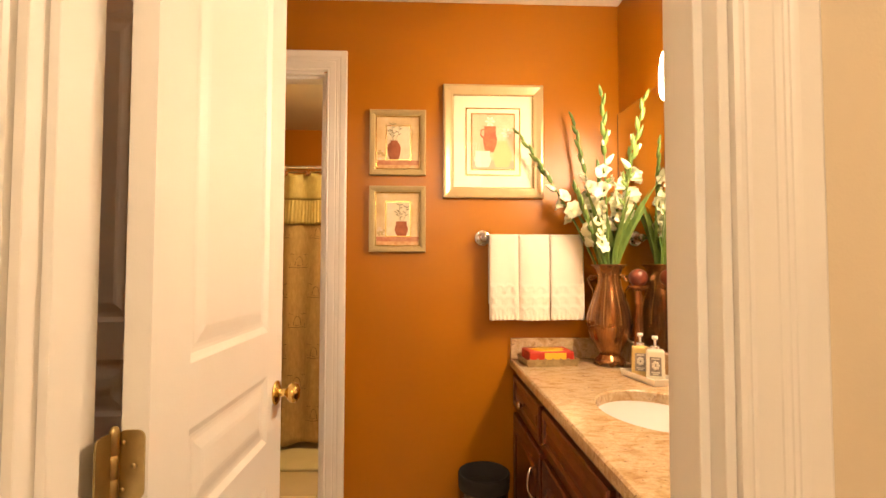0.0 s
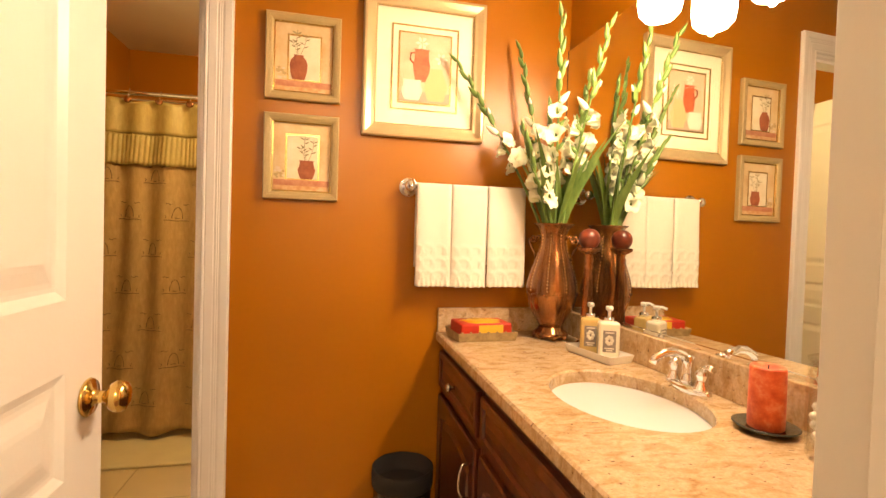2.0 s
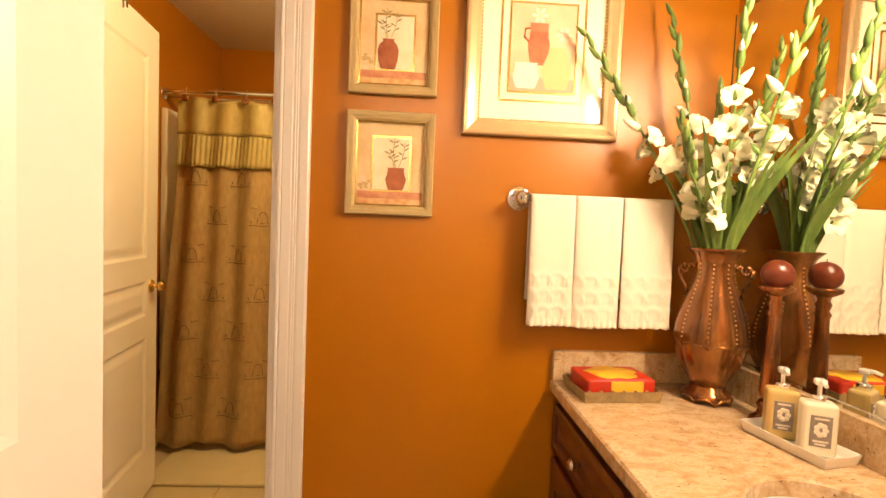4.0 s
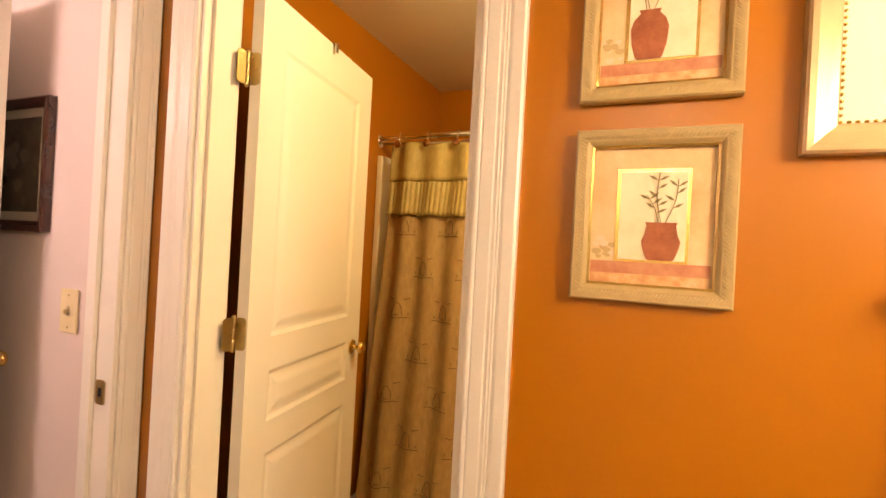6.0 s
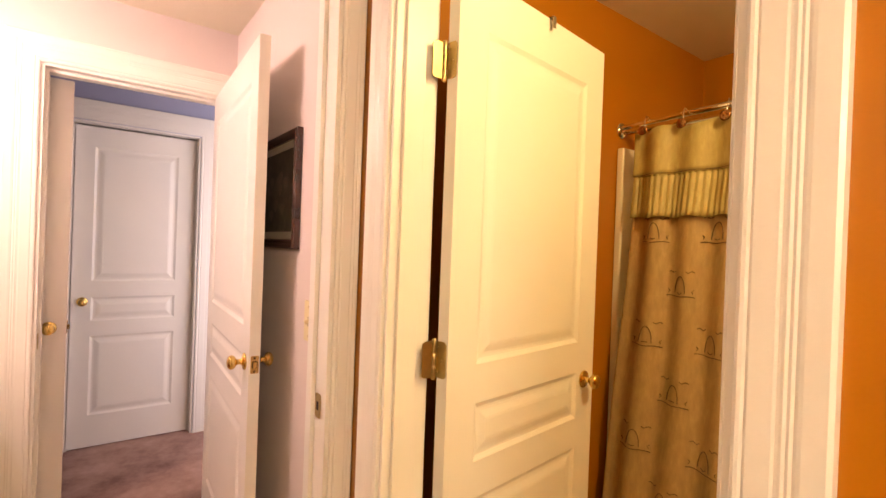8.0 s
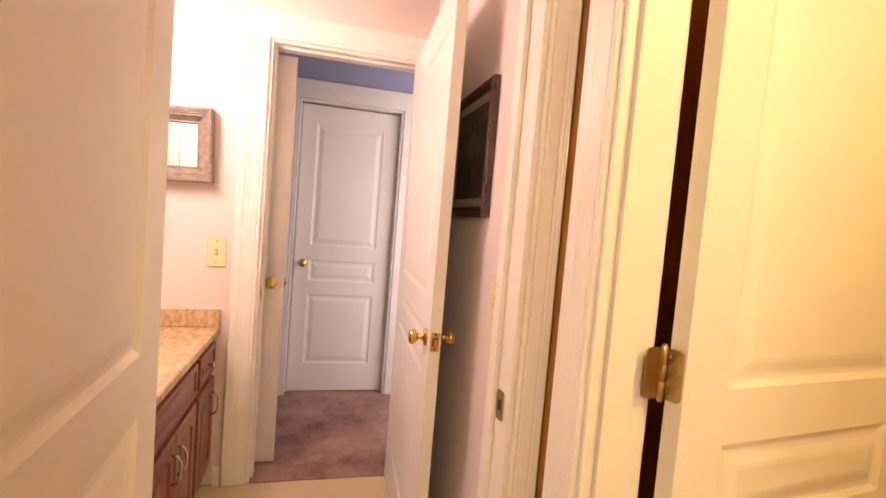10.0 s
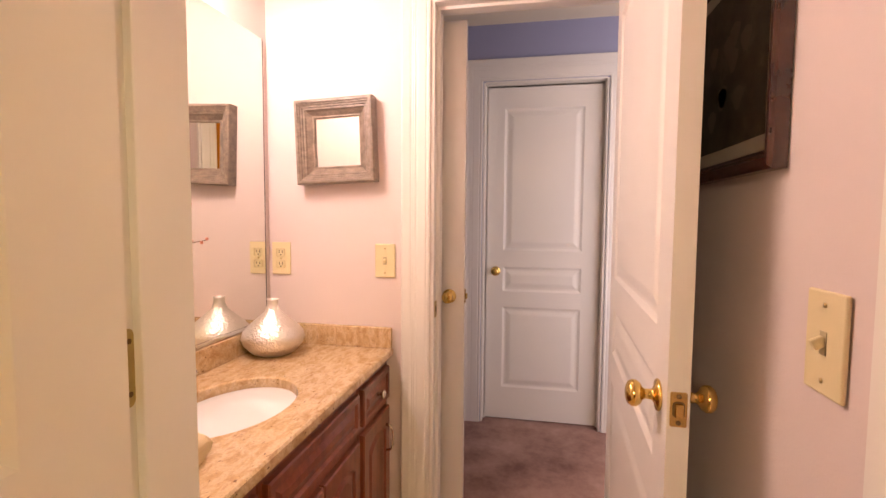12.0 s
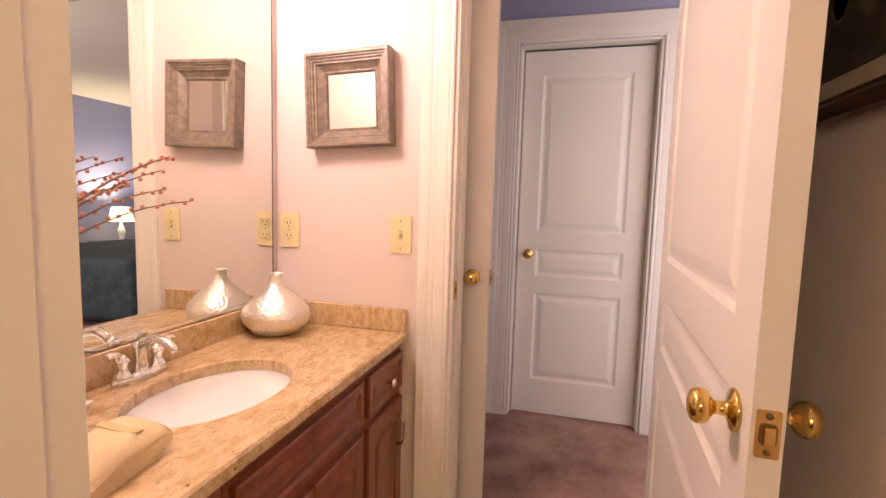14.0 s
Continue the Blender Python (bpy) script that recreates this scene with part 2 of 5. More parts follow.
slab("wall_north_orange", "y", YN, 2.167, XW - 0.11, XE + 0.1, ORANGE, "burnt orange painted wall with pictures and towel bar", [TUB])
we = slab("wall_east", "x", 0.0, 0.1, -1.56, 0.02, ORANGE, "burnt orange painted wall behind the vanity mirror")
we.matrix_world = pose(XE, YN, 0, 0, 0, 2)
slab("wall_south_orange", "y", 0.622, YS, XW, XE + 0.12, ORANGE, "burnt orange painted wall round the entry door", [ENTRY])
slab("wall_south_hall", "y", 0.565, 0.622, -1.3, 1.6, BEIGE, "beige painted hallway wall round the entry door", [ENTRY])
slab("wall_west_orange", "x", XW - 0.11, XW, 0.622, YN, ORANGE, "burnt orange painted wall beside the passage", [PASS])
slab("wall_east_pink", "x", PE, XW - 0.11, 0.622, PASS[0], PINK, "pale pink painted wall beside the passage")
slab("wall_north_pink_return", "x", XW - 0.114, XW - 0.11, PASS[1], PN, PINK, "pale pink painted wall edge beside the passage")
slab("wall_north_pink", "y", PN, PN + 0.055, PW, XW - 0.11, PINK, "pale pink painted wall with a dark framed picture")
slab("wall_south_pink", "y", PS - 0.08, PS, PW, PE, PINK, "pale pink painted wall behind the vanity mirror")
slab("wall_west_pink", "x", PW - 0.06, PW, 0.622, PN + 0.055, PINK, "pale pink painted wall with a small framed mirror", [HALL])
slab("wall_hall_east", "x", PW - 0.12, PW - 0.06, 0.0, 2.30, BLUE, "blue-grey painted bedroom wall", [HALL])
slab("wall_hall_end", "x", -3.72, -3.61, 0.0, 2.40, BLUE, "blue-grey painted wall round a closed door", [FAR])
slab("wall_hall_south", "y", -0.1, 0.0, -3.72, PW - 0.06, BLUE, "blue-grey painted wall closing the bedroom hall")
slab("wall_bedroom_south", "y", 2.30, 2.40, -6.2, -3.72, BLUE, "blue-grey painted bedroom wall")
slab("wall_bedroom_west", "x", -6.3, -6.2, 2.30, 5.6, BLUE, "blue-grey painted bedroom wall")
slab("wall_bedroom_north", "y", 5.5, 5.6, -6.2, -2.5, BLUE, "blue-grey painted bedroom wall behind the bed")
slab("wall_bedroom_east", "x", PW - 0.12, PW - 0.02, 2.30, 5.5, BLUE, "blue-grey painted bedroom wall behind the added fill lamp")
slab("wall_tub_south", "y", 2.167, 2.225, TW - 0.1, 1.0, ORANGE, "burnt orange painted wall round the tub room door", [TUB])
slab("wall_tub_west", "x", TW - 0.1, TW, 2.225, TB, ORANGE, "burnt orange painted wall beside the bathtub")
slab("wall_tub_back", "y", TB, TB + 0.1, TW - 0.1, 1.0, ORANGE, "burnt orange painted wall above the bathtub")
slab("wall_tub_east", "x", 0.75, 0.85, 2.225, TB, ORANGE, "burnt orange painted wall of the tub room")
slab("wall_entry_west", "x", -1.3, -1.2, -1.4, 0.565, BEIGE, "beige painted hallway wall")
slab("wall_entry_east", "x", 1.5, 1.6, -1.4, 0.565, BEIGE, "beige painted hallway wall")
slab("wall_entry_south", "y", -1.5, -1.4, -1.3, 1.6, BEIGE, "beige painted hallway wall")


def sheet(name, x0, x1, y0, y1, z0, z1, material, label, category):
    return structure(name, box(B(), x0, x1, y0, y1, z0, z1), material, label, category)


sheet("ceiling", -6.3, 1.6, -1.5, 5.6, CZ, CZ + 0.1, CEIL, "white textured ceiling", "ceiling")
sheet("floor_tile_bed", PE - 0.01, 1.30, 0.6, TB, -0.1, -0.004, GROUT, "grout bed under the cream floor tiles", "floor")
sheet("floor_pink_room", PW, PE - 0.01, 0.622, PN, -0.1, -0.002, TILE, "cream tiled floor of the pink room", "floor")
sheet("floor_carpet", -6.3, PW, -0.1, 5.6, -0.1, 0.004, CARPET, "mauve-brown cut pile carpet", "carpet")
sheet("floor_hall", -1.3, 1.6, -1.5, 0.6, -0.1, 0.0, CARPET, "mauve-brown carpet of the entry hall", "carpet")


# ---- trim ----
def casing(name, axis, face, out, a0, a1, zt, width, label="white fluted wooden door casing", clip=(None, None), head=1.0):
    """Fluted casing round an opening, mitred at the top; face is the wall's surface, out is +1 or -1 across the wall."""
    k = width / 0.09
    prof = [(0.006, 0.0), (0.006, 0.010), (0.010, 0.0125), (0.014, 0.0125), (0.017, 0.0110), (0.020, 0.0130), (0.042, 0.0142), (0.045, 0.0134), (0.048, 0.0140),
            (0.051, 0.0150), (0.054, 0.0142), (0.057, 0.0154), (0.060, 0.0146), (0.063, 0.0160), (0.067, 0.0172), (0.086, 0.0190), (0.09, 0.016), (0.09, 0.0)]
    bm = B()
    cols = []
    for u, v in prof:
        u *= k
        lo, hi = a0 - u, a1 + u
        if clip[0] is not None:
            lo = max(lo, clip[0])
        if clip[1] is not None:
            hi = min(hi, clip[1])
        col = []
        for a, z in ((lo, 0.0), (lo, zt + u * head), (hi, zt + u * head), (hi, 0.0)):
            c = face + out * v
            col.append(bm.verts.new((c, a, z) if axis == "x" else (a, c, z)))
        cols.append(col)
    for c0, c1 in zip(cols, cols[1:]):
        for i in range(3):
            bm.faces.new((c0[i], c0[i + 1], c1[i + 1], c1[i]))
    return structure(name, bm, WHITE, label, "door casing")


def jamb(name, axis, f0, f1, a0, a1, zt, stop, far=None, near_stop=None, label="white painted door jamb with a stop moulding"):
    """Lining of an opening through the wall from f0 to f1, with a stop strip at the given depth range."""
    ob = thing(name, pose(0, 0, 0), label, "door jamb")
    ob["kind"] = "structure"
    t = 0.012

    def put(kind, u0, u1, w0, w1, g0=f0, g1=f1):
        part(kind, box(B(), g0, g1, u0, u1, w0, w1, 0.001, 1) if axis == "x" else box(B(), u0, u1, g0, g1, w0, w1, 0.001, 1), WHITE, ob)
    put("side_board", a0 - t + 0.006, a0 + 0.006, 0, zt)
    put("side_board", a1 - 0.006, a1 + t - 0.006, 0, zt, far or f0)
    put("head_board", a0 + 0.006, a1 - 0.006, zt - 0.006, zt + t - 0.006, far or f0)
    s0, s1 = stop
    put("stop_strip", a0 + 0.006, a0 + 0.018, 0, zt - 0.006, *(near_stop or stop))
    put("stop_strip", a1 - 0.018, a1 - 0.006, 0, zt - 0.006, s0, s1)
    put("stop_strip", a0 + 0.018, a1 - 0.018, zt - 0.018, zt - 0.006, s0, s1)
    return ob


casing("trim_tub_front", "y", YN, -1, *TUB, 0.094)
casing("trim_tub_back", "y", 2.225, 1, *TUB, 0.07)
jamb("door_jamb_tub", "y", YN - 0.002, 2.227, *TUB, (2.13, 2.185))
casing("trim_pass_front", "x", XW, 1, *PASS, 0.09, clip=(None, YN - 0.002))
jamb_pass = jamb("door_jamb_pass", "x", PE - 0.002, XW + 0.002, *PASS, (XW - 0.10, XW - 0.065), far=XW - 0.117, near_stop=(XW - 0.175, XW - 0.123))
casing("trim_hall_front", "x", PW, 1, *HALL, 0.117, clip=(None, PN - 0.002), head=1.0)
casing("trim_hall_back", "x", PW - 0.12, -1, *HALL, 0.09)
jamb("door_jamb_hall", "x", PW - 0.122, PW + 0.002, *HALL, (PW - 0.095, PW - 0.04))
casing("trim_entry_front", "y", 0.565, -1, *ENTRY, 0.1)
casing("trim_entry_back", "y", YS, 1, *ENTRY, 0.075)
jamb("door_jamb_entry", "y", 0.563, YS + 0.002, *ENTRY, (0.59, 0.64))
casing("trim_far", "x", -3.61, 1, *FAR, 0.13)
jamb("door_jamb_far", "x", -3.722, -3.608, *FAR, (-3.70, -3.668))


def baseboard(name, axis, face, out, a0, a1):
    bm = B()
    prof = [(0, 0), (0.012, 0), (0.012, 0.07), (0.009, 0.078), (0.006, 0.088), (0, 0.09)]
    ends = []
    for a in (a0, a1):
        ends.append([bm.verts.new((face + out * d, a, z) if axis == "x" else (a, face + out * d, z)) for d, z in prof])
    for i in range(len(prof) - 1):
        bm.faces.new((ends[0][i], ends[0][i + 1], ends[1][i + 1], ends[1][i]))
    bm.faces.new(ends[0])
    bm.faces.new(ends[1])
    return structure(name, bm, WHITE, "white painted wooden baseboard", "baseboard")


baseboard("baseboard", "y", YN, -1, -0.10, 0.62)
baseboard("baseboard", "x", TW, 1, 2.225, 3.34)
baseboard("baseboard", "y", PN, -1, PW + 0.02, PE)
baseboard("baseboard", "x", PW, 1, 1.23, 1.262)
baseboard("baseboard", "x", -3.61, 1, 0.0, FAR[0] - 0.13)
baseboard("baseboard", "x", -3.61, 1, FAR[1] + 0.13, 2.40)
baseboard("baseboard", "x", XW, 1, YS, 1.22)


# ---- doors ----
PANELS = ((1.055, 1.90), (0.805, 0.955), (0.21, 0.71))


def leaf_mesh(w, h=2.02, t=0.035, stile=0.105):
    """A moulded door leaf with three sunk panels on both faces; hinge edge at x = 0, faces at y = 0 and y = -t."""
    bm = B()
    xs = [0.0, stile, w - stile, w]
    zs = [0.0] + [z - 0.012 for p in sorted(PANELS) for z in p] + [h]
    for side in (0, 1):
        y0 = -t if side == 0 else 0.0
        d = 1 if side == 0 else -1
        for i in range(3):
            for j in range(len(zs) - 1):
                x0, x1, z0, z1 = xs[i], xs[i + 1], zs[j], zs[j + 1]
                if i == 1 and j % 2 == 1:
                    rings = []
                    for ins, dep in ((0, 0), (0.006, 0.003), (0.013, 0.0062), (0.019, 0.0066), (0.026, 0.0060), (0.044, 0.0018), (0.052, 0.0008)):
                        y = y0 + d * dep
                        rings.append([bm.verts.new(c) for c in ((x0 + ins, y, z0 + ins), (x1 - ins, y, z0 + ins), (x1 - ins, y, z1 - ins), (x0 + ins, y, z1 - ins))])
                    for a, b in zip(rings, rings[1:]):
                        for k in range(4):
                            bm.faces.new((a[k], a[(k + 1) % 4], b[(k + 1) % 4], b[k]))
                    bm.faces.new(rings[-1])
                else:
                    bm.faces.new([bm.verts.new(c) for c in ((x0, y0, z0), (x1, y0, z0), (x1, y0, z1), (x0, y0, z1))])
    for c in (((0, 0, 0), (0, -t, 0), (0, -t, h), (0, 0, h)), ((w, 0, 0), (w, -t, 0), (w, -t, h), (w, 0, h)),
              ((0, 0, 0), (w, 0, 0), (w, -t, 0), (0, -t, 0)), ((0, 0, h), (w, 0, h), (w, -t, h), (0, -t, h))):
        bm.faces.new([bm.verts.new(v) for v in c])
    bmesh.ops.remove_doubles(bm, verts=bm.verts, dist=0.0002)
    return bm


def knob_mesh(side, t):
    """A round brass door knob with its rose, standing out from the face."""
    prof = [(0.0, 0.0), (0.031, 0.0), (0.033, 0.003), (0.030, 0.007), (0.017, 0.010), (0.011, 0.014), (0.010, 0.026), (0.013, 0.031),
            (0.022, 0.036), (0.027, 0.044), (0.027, 0.052), (0.022, 0.059), (0.012, 0.063), (0.0, 0.064)]
    bm = lathe(B(), [(r * 0.88, z * 0.90) for r, z in prof], 28)
    m = pose(0, 0, 0, -90 if side > 0 else 90)
    turn(bm, m)
    return turn(bm, Matrix.Translation((0, 0.0 if side > 0 else -t, 0)))


def rounded_plate(w, h, t, r=0.012):
    bm = B()
    pts = []
    for cx, cz, a0 in ((w / 2 - r, h / 2 - r, 0), (-w / 2 + r, h / 2 - r, 90), (-w / 2 + r, -h / 2 + r, 180), (w / 2 - r, -h / 2 + r, 270)):
        pts += [(cx + r * math.cos(radians(a0 + k * 22.5)), cz + r * math.sin(radians(a0 + k * 22.5))) for k in range(5)]
    f = bm.faces.new([bm.verts.new((x, 0, z)) for x, z in pts])
    g = bmesh.ops.extrude_face_region(bm, geom=[f])
    bmesh.ops.translate(bm, vec=(0, -t, 0), verts=[v for v in g["geom"] if isinstance(v, bmesh.types.BMVert)])
    return bm


def door(name, m, w, label, stile=0.105, backset=0.062, knobs=(1, -1), hinges=True, knob_z=0.915, t=0.035, jamb_way=None, jamb_off=0.017, flip=False, hinge_z=(0.23, 1.065, 1.79)):
    """A door leaf hung at m: hinge line at the origin, leaf along +x, its thickness towards -y."""
    d = thing(name, m @ pose(0, 0, 0.012), label, "door")
    d["kind"] = "structure"
    mirror = Matrix.Diagonal((1, -1, 1, 1)) if flip else Matrix.Identity(4)

    def piece(kind, bm, material, owner, text=""):
        return part(kind, turn(bm, mirror), material, owner, text)
    piece("leaf", leaf_mesh(w, t=t, stile=stile), WHITE, d)
    for s in knobs:
        piece("door_knob", turn(knob_mesh(s, t), pose(w - backset, 0, knob_z)), BRASS, d, "round polished brass knob")
    lp = piece("latch_plate", turn(rounded_plate(0.026, 0.058, 0.0025, 0.003), pose(w + 0.0002, -t / 2, knob_z, 0, 0, 90)), BRASS, d, "brass latch plate on the door edge")
    # flat dark plate: the shade of the bolt's pocket is put into its colour
    piece("latch_recess", turn(rounded_plate(0.019, 0.027, 0.0006, 0.006), pose(w + 0.0026, -t / 2, knob_z, 0, 0, 90)), SCREWDARK, lp, "dark plate standing for the shaded recess round the latch bolt")
    piece("latch_bolt", box(B(), w + 0.002, w + 0.011, -t / 2 - 0.006, -t / 2 + 0.006, knob_z - 0.011, knob_z + 0.011, 0.002), BRASS, lp)
    for s in (-1, 1):
        piece("screw", turn(lathe(B(), [(0, 0), (0.004, 0), (0.004, 0.001), (0, 0.0015)], 10), pose(w + 0.0027, -t / 2, knob_z + s * 0.022, 0, 90, 0)), SCREWDARK, lp)
    if hinges:
        for hz in hinge_z:
            bar = piece("hinge", lathe(B(), [(0, -0.052), (0.004, -0.05), (0.0062, -0.045), (0.0062, -0.016), (0.0056, -0.015), (0.0062, -0.014), (0.0062, 0.014), (0.0056, 0.015),
                                          (0.0062, 0.016), (0.0062, 0.045), (0.004, 0.05), (0, 0.052)], 14, (-0.008, 0.004, hz)), DULLBRASS, d, "brass butt hinge with rounded leaves")
            piece("hinge_leaf", turn(rounded_plate(0.034, 0.089, 0.0025, 0.01), pose(-0.0026, -0.014, hz, 0, 0, 90)), DULLBRASS, bar)
            if jamb_way is not None:
                piece("hinge_leaf", turn(rounded_plate(0.034, 0.089, 0.0025, 0.01), pose(-0.008, 0.004, hz, 0, 0, jamb_way) @ pose(jamb_off, 0, 0)), DULLBRASS, bar)
            for sz in (-0.03, 0.0, 0.03):
                piece("screw", turn(lathe(B(), [(0, 0), (0.0035, 0), (0.0035, 0.0008), (0, 0.0012)], 8), pose(-0.0054, -0.014 + (0.008 if sz else -0.006), hz + sz, 0, -90, 0)), DULLBRASS, bar)
    return d


door("door_entry", pose(-0.152, 0.70, 0, 0, 0, 90), 0.568, "white moulded three-panel door standing open with a brass knob", backset=0.045, knob_z=0.89, jamb_way=-180, hinge_z=(0.2, 0.935, 1.79))
door("door_tub", pose(-0.903, 2.24, 0, 0, 0, 97.5), 0.71, "white moulded three-panel door open into the tub room", jamb_way=-187.5)
door("door_pass", pose(-1.160, 1.345, 0, 0, 0, 2.5), 0.72, "white moulded three-panel door standing open beside the passage", flip=True)
for hz in (0.242, 1.08, 1.802):
    plate = part("hinge_leaf", turn(rounded_plate(0.021, 0.089, 0.0025, 0.008), pose(-1.2125, PASS[0] + 0.0072, hz)), DULLBRASS, jamb_pass, "brass hinge plate let into the jamb")
    for sx, sz in ((-0.004, -0.03), (0.006, 0.0), (-0.004, 0.03)):
        part("screw", turn(lathe(B(), [(0, 0), (0.0032, 0), (0.0032, 0.0006), (0.0015, 0.0002), (0, 0.0002)], 10), pose(-1.2125 + sx, PASS[0] + 0.0071, hz + sz, -90)), SCREWDARK, plate)
door("door_hall", pose(-2.512, 2.063, 0, 0, 0, -2.7), 0.915, "white moulded three-panel door open into the pink room", knob_z=0.925)
door("door_far", pose(-3.668, FAR[1] - 0.012, 0, 0, 0, -90), FAR[1] - FAR[0] - 0.024, "closed white moulded three-panel door with a brass knob", hinges=False)
door("door_bedroom", pose(-2.725, 0.774, 0, 0, 0, 90), 0.708, "white panelled door folded back beside the opening", hinges=False)


# ---- orange room: vanity ----
NICKEL = mat("brushed_nickel", (0.75, 0.70, 0.62), 0.25, 1.0, vary=0.1, scale=60)


def raised_front(w, h, t=0.018, rail=0.045, arch=0.0):
    """A cabinet front with a raised centre panel, lying in x and z, its face towards -y."""
    bm = B()
    n = 10

    def ring(ins, y):
        pts = [(ins, ins), (w - ins, ins), (w - ins, h - ins - (arch if ins > rail * 0.8 else 0))]
        if arch and ins > rail * 0.8:
            for k in range(1, n):
                u = k / n
                pts.append((w - ins - u * (w - 2 * ins), h - ins - arch + arch * math.sin(math.pi * u) ** 0.8))
        else:
            for k in range(1, n):
                pts.append((w - ins - k / n * (w - 2 * ins), h - ins))
        pts.append((ins, h - ins - (arch if ins > rail * 0.8 else 0)))
        return [bm.verts.new((x, y, z)) for x, z in pts]
    rings = [ring(0, 0), ring(0, -t + 0.004), ring(0.004, -t), ring(rail, -t), ring(rail + 0.006, -t + 0.007), ring(rail + 0.012, -t + 0.007), ring(rail + 0.03, -t + 0.001)]
    for a, b in zip(rings, rings[1:]):
        for k in range(len(a)):
            bm.faces.new((a[k], a[(k + 1) % len(a)], b[(k + 1) % len(b)], b[k]))
    bm.faces.new(rings[-1])
    bm.faces.new(rings[0][::-1])
    return bm


def pull(length=0.10):
    pts = [(0, 0, -length / 2), (0, -0.018, -length / 2 + 0.004), (0, -0.026, -length / 4), (0, -0.028, 0), (0, -0.026, length / 4), (0, -0.018, length / 2 - 0.004), (0, 0, length / 2)]
    return tube(B(), pts, 0.0045, 10)


def small_knob():
    return turn(lathe(B(), [(0, 0), (0.007, 0), (0.005, 0.006), (0.006, 0.012), (0.014, 0.017), (0.015, 0.022), (0.010, 0.027), (0, 0.028)], 20), pose(0, 0, 0, 90))


def vanity_unit(m, w, h, depth, wood, kind, label, group):
    """One cabinet of a vanity: front in the plane y = 0 facing -y, from x = 0 to w."""
    c = thing("vanity_cabinet", m, label, "cabinet", group)
    part("carcass", box(B(), 0.001, w - 0.001, 0.0, depth, 0.09, h, 0.001, 1), wood, c)
    part("toe_kick", box(B(), 0.003, w - 0.003, 0.06, depth, 0.0, 0.09), DARK, c, "dark recessed toe kick")
    top, dh, g = h - 0.03, 0.125, 0.018
    fronts = []
    f = part("drawer_front", turn(raised_front(w - 2 * g, dh, rail=0.022), pose(g, 0, top - dh)), wood, c)
    if kind == "drawer":
        part("knob", turn(small_knob(), pose(w / 2, -0.018, top - dh / 2)), NICKEL, f, "round nickel knob")
        fronts.append((g, w - 2 * g, w - g - 0.045))
    else:
        half = (w - 2 * g - 0.006) / 2
        fronts += [(g, half, g + half - 0.03), (g + half + 0.006, half, g + half + 0.036)]
    for x0, fw, hx in fronts:
        dz = top - dh - 0.03 - 0.12
        d = part("cabinet_door", turn(raised_front(fw, dz, arch=0.03), pose(x0, 0, 0.12)), wood, c)
        part("handle", turn(pull(), pose(hx, -0.018, 0.12 + dz - 0.11)), NICKEL, d, "bowed nickel pull")
    return c


def worktop(name, x0, x1, y0, y1, z0, z1, cx, cy, ax, ay, label):
    """A stone slab with an oval hole."""
    n = 72
    angs = sorted([2 * math.pi * k / n for k in range(n)] + [math.atan2(y - cy, x - cx) % (2 * math.pi) for x in (x0, x1) for y in (y0, y1)])
    bm = B()
    rows = []
    for a in angs:
        ca, sa = math.cos(a), math.sin(a)
        ks = [((x1 if ca > 0 else x0) - cx) / ca if abs(ca) > 1e-9 else 1e9, ((y1 if sa > 0 else y0) - cy) / sa if abs(sa) > 1e-9 else 1e9]
        k = min(ks)
        ox, oy = cx + k * ca, cy + k * sa
        ix, iy = min(max(ox, x0 + 0.005), x1 - 0.005), min(max(oy, y0 + 0.005), y1 - 0.005)
        ex, ey = cx + ax * ca, cy + ay * sa
        rows.append([bm.verts.new(v) for v in ((ex, ey, z0), (ex, ey, z1 - 0.004), (cx + (ax + 0.004) * ca, cy + (ay + 0.004) * sa, z1), (ix, iy, z1), (ox, oy, z1 - 0.005), (ox, oy, z0 + 0.003), (ix, iy, z0))])
    for a, b in zip(rows, rows[1:] + rows[:1]):
        for k in range(len(a)):
            bm.faces.new((a[k], a[(k + 1) % len(a)], b[(k + 1) % len(a)], b[k]))
    return tagged(mesh(name, bm, GRANITE), label, "countertop")


def basin(m, ax, ay, label):
    """An oval undermount bowl; the rim lies at z = 0."""
    s = thing("sink", m, label, "sink")
    prof = [(1.06, 0.0), (1.0, -0.001), (0.985, -0.012), (0.95, -0.05), (0.86, -0.09), (0.68, -0.118), (0.40, -0.132), (0.14, -0.138), (0.13, -0.150), (0.0, -0.150)]
    bm = lathe(B(), prof, 56)
    turn(bm, Matrix.Diagonal((ax, ay, 1, 1)))
    part("bowl", bm, PORCELAIN, s)
    part("drain", lathe(B(), [(0.0, -0.137), (0.016, -0.137), (0.021, -0.1365), (0.023, -0.139), (0.0, -0.145)], 24), CHROME, s, "chrome drain ring")
    return s


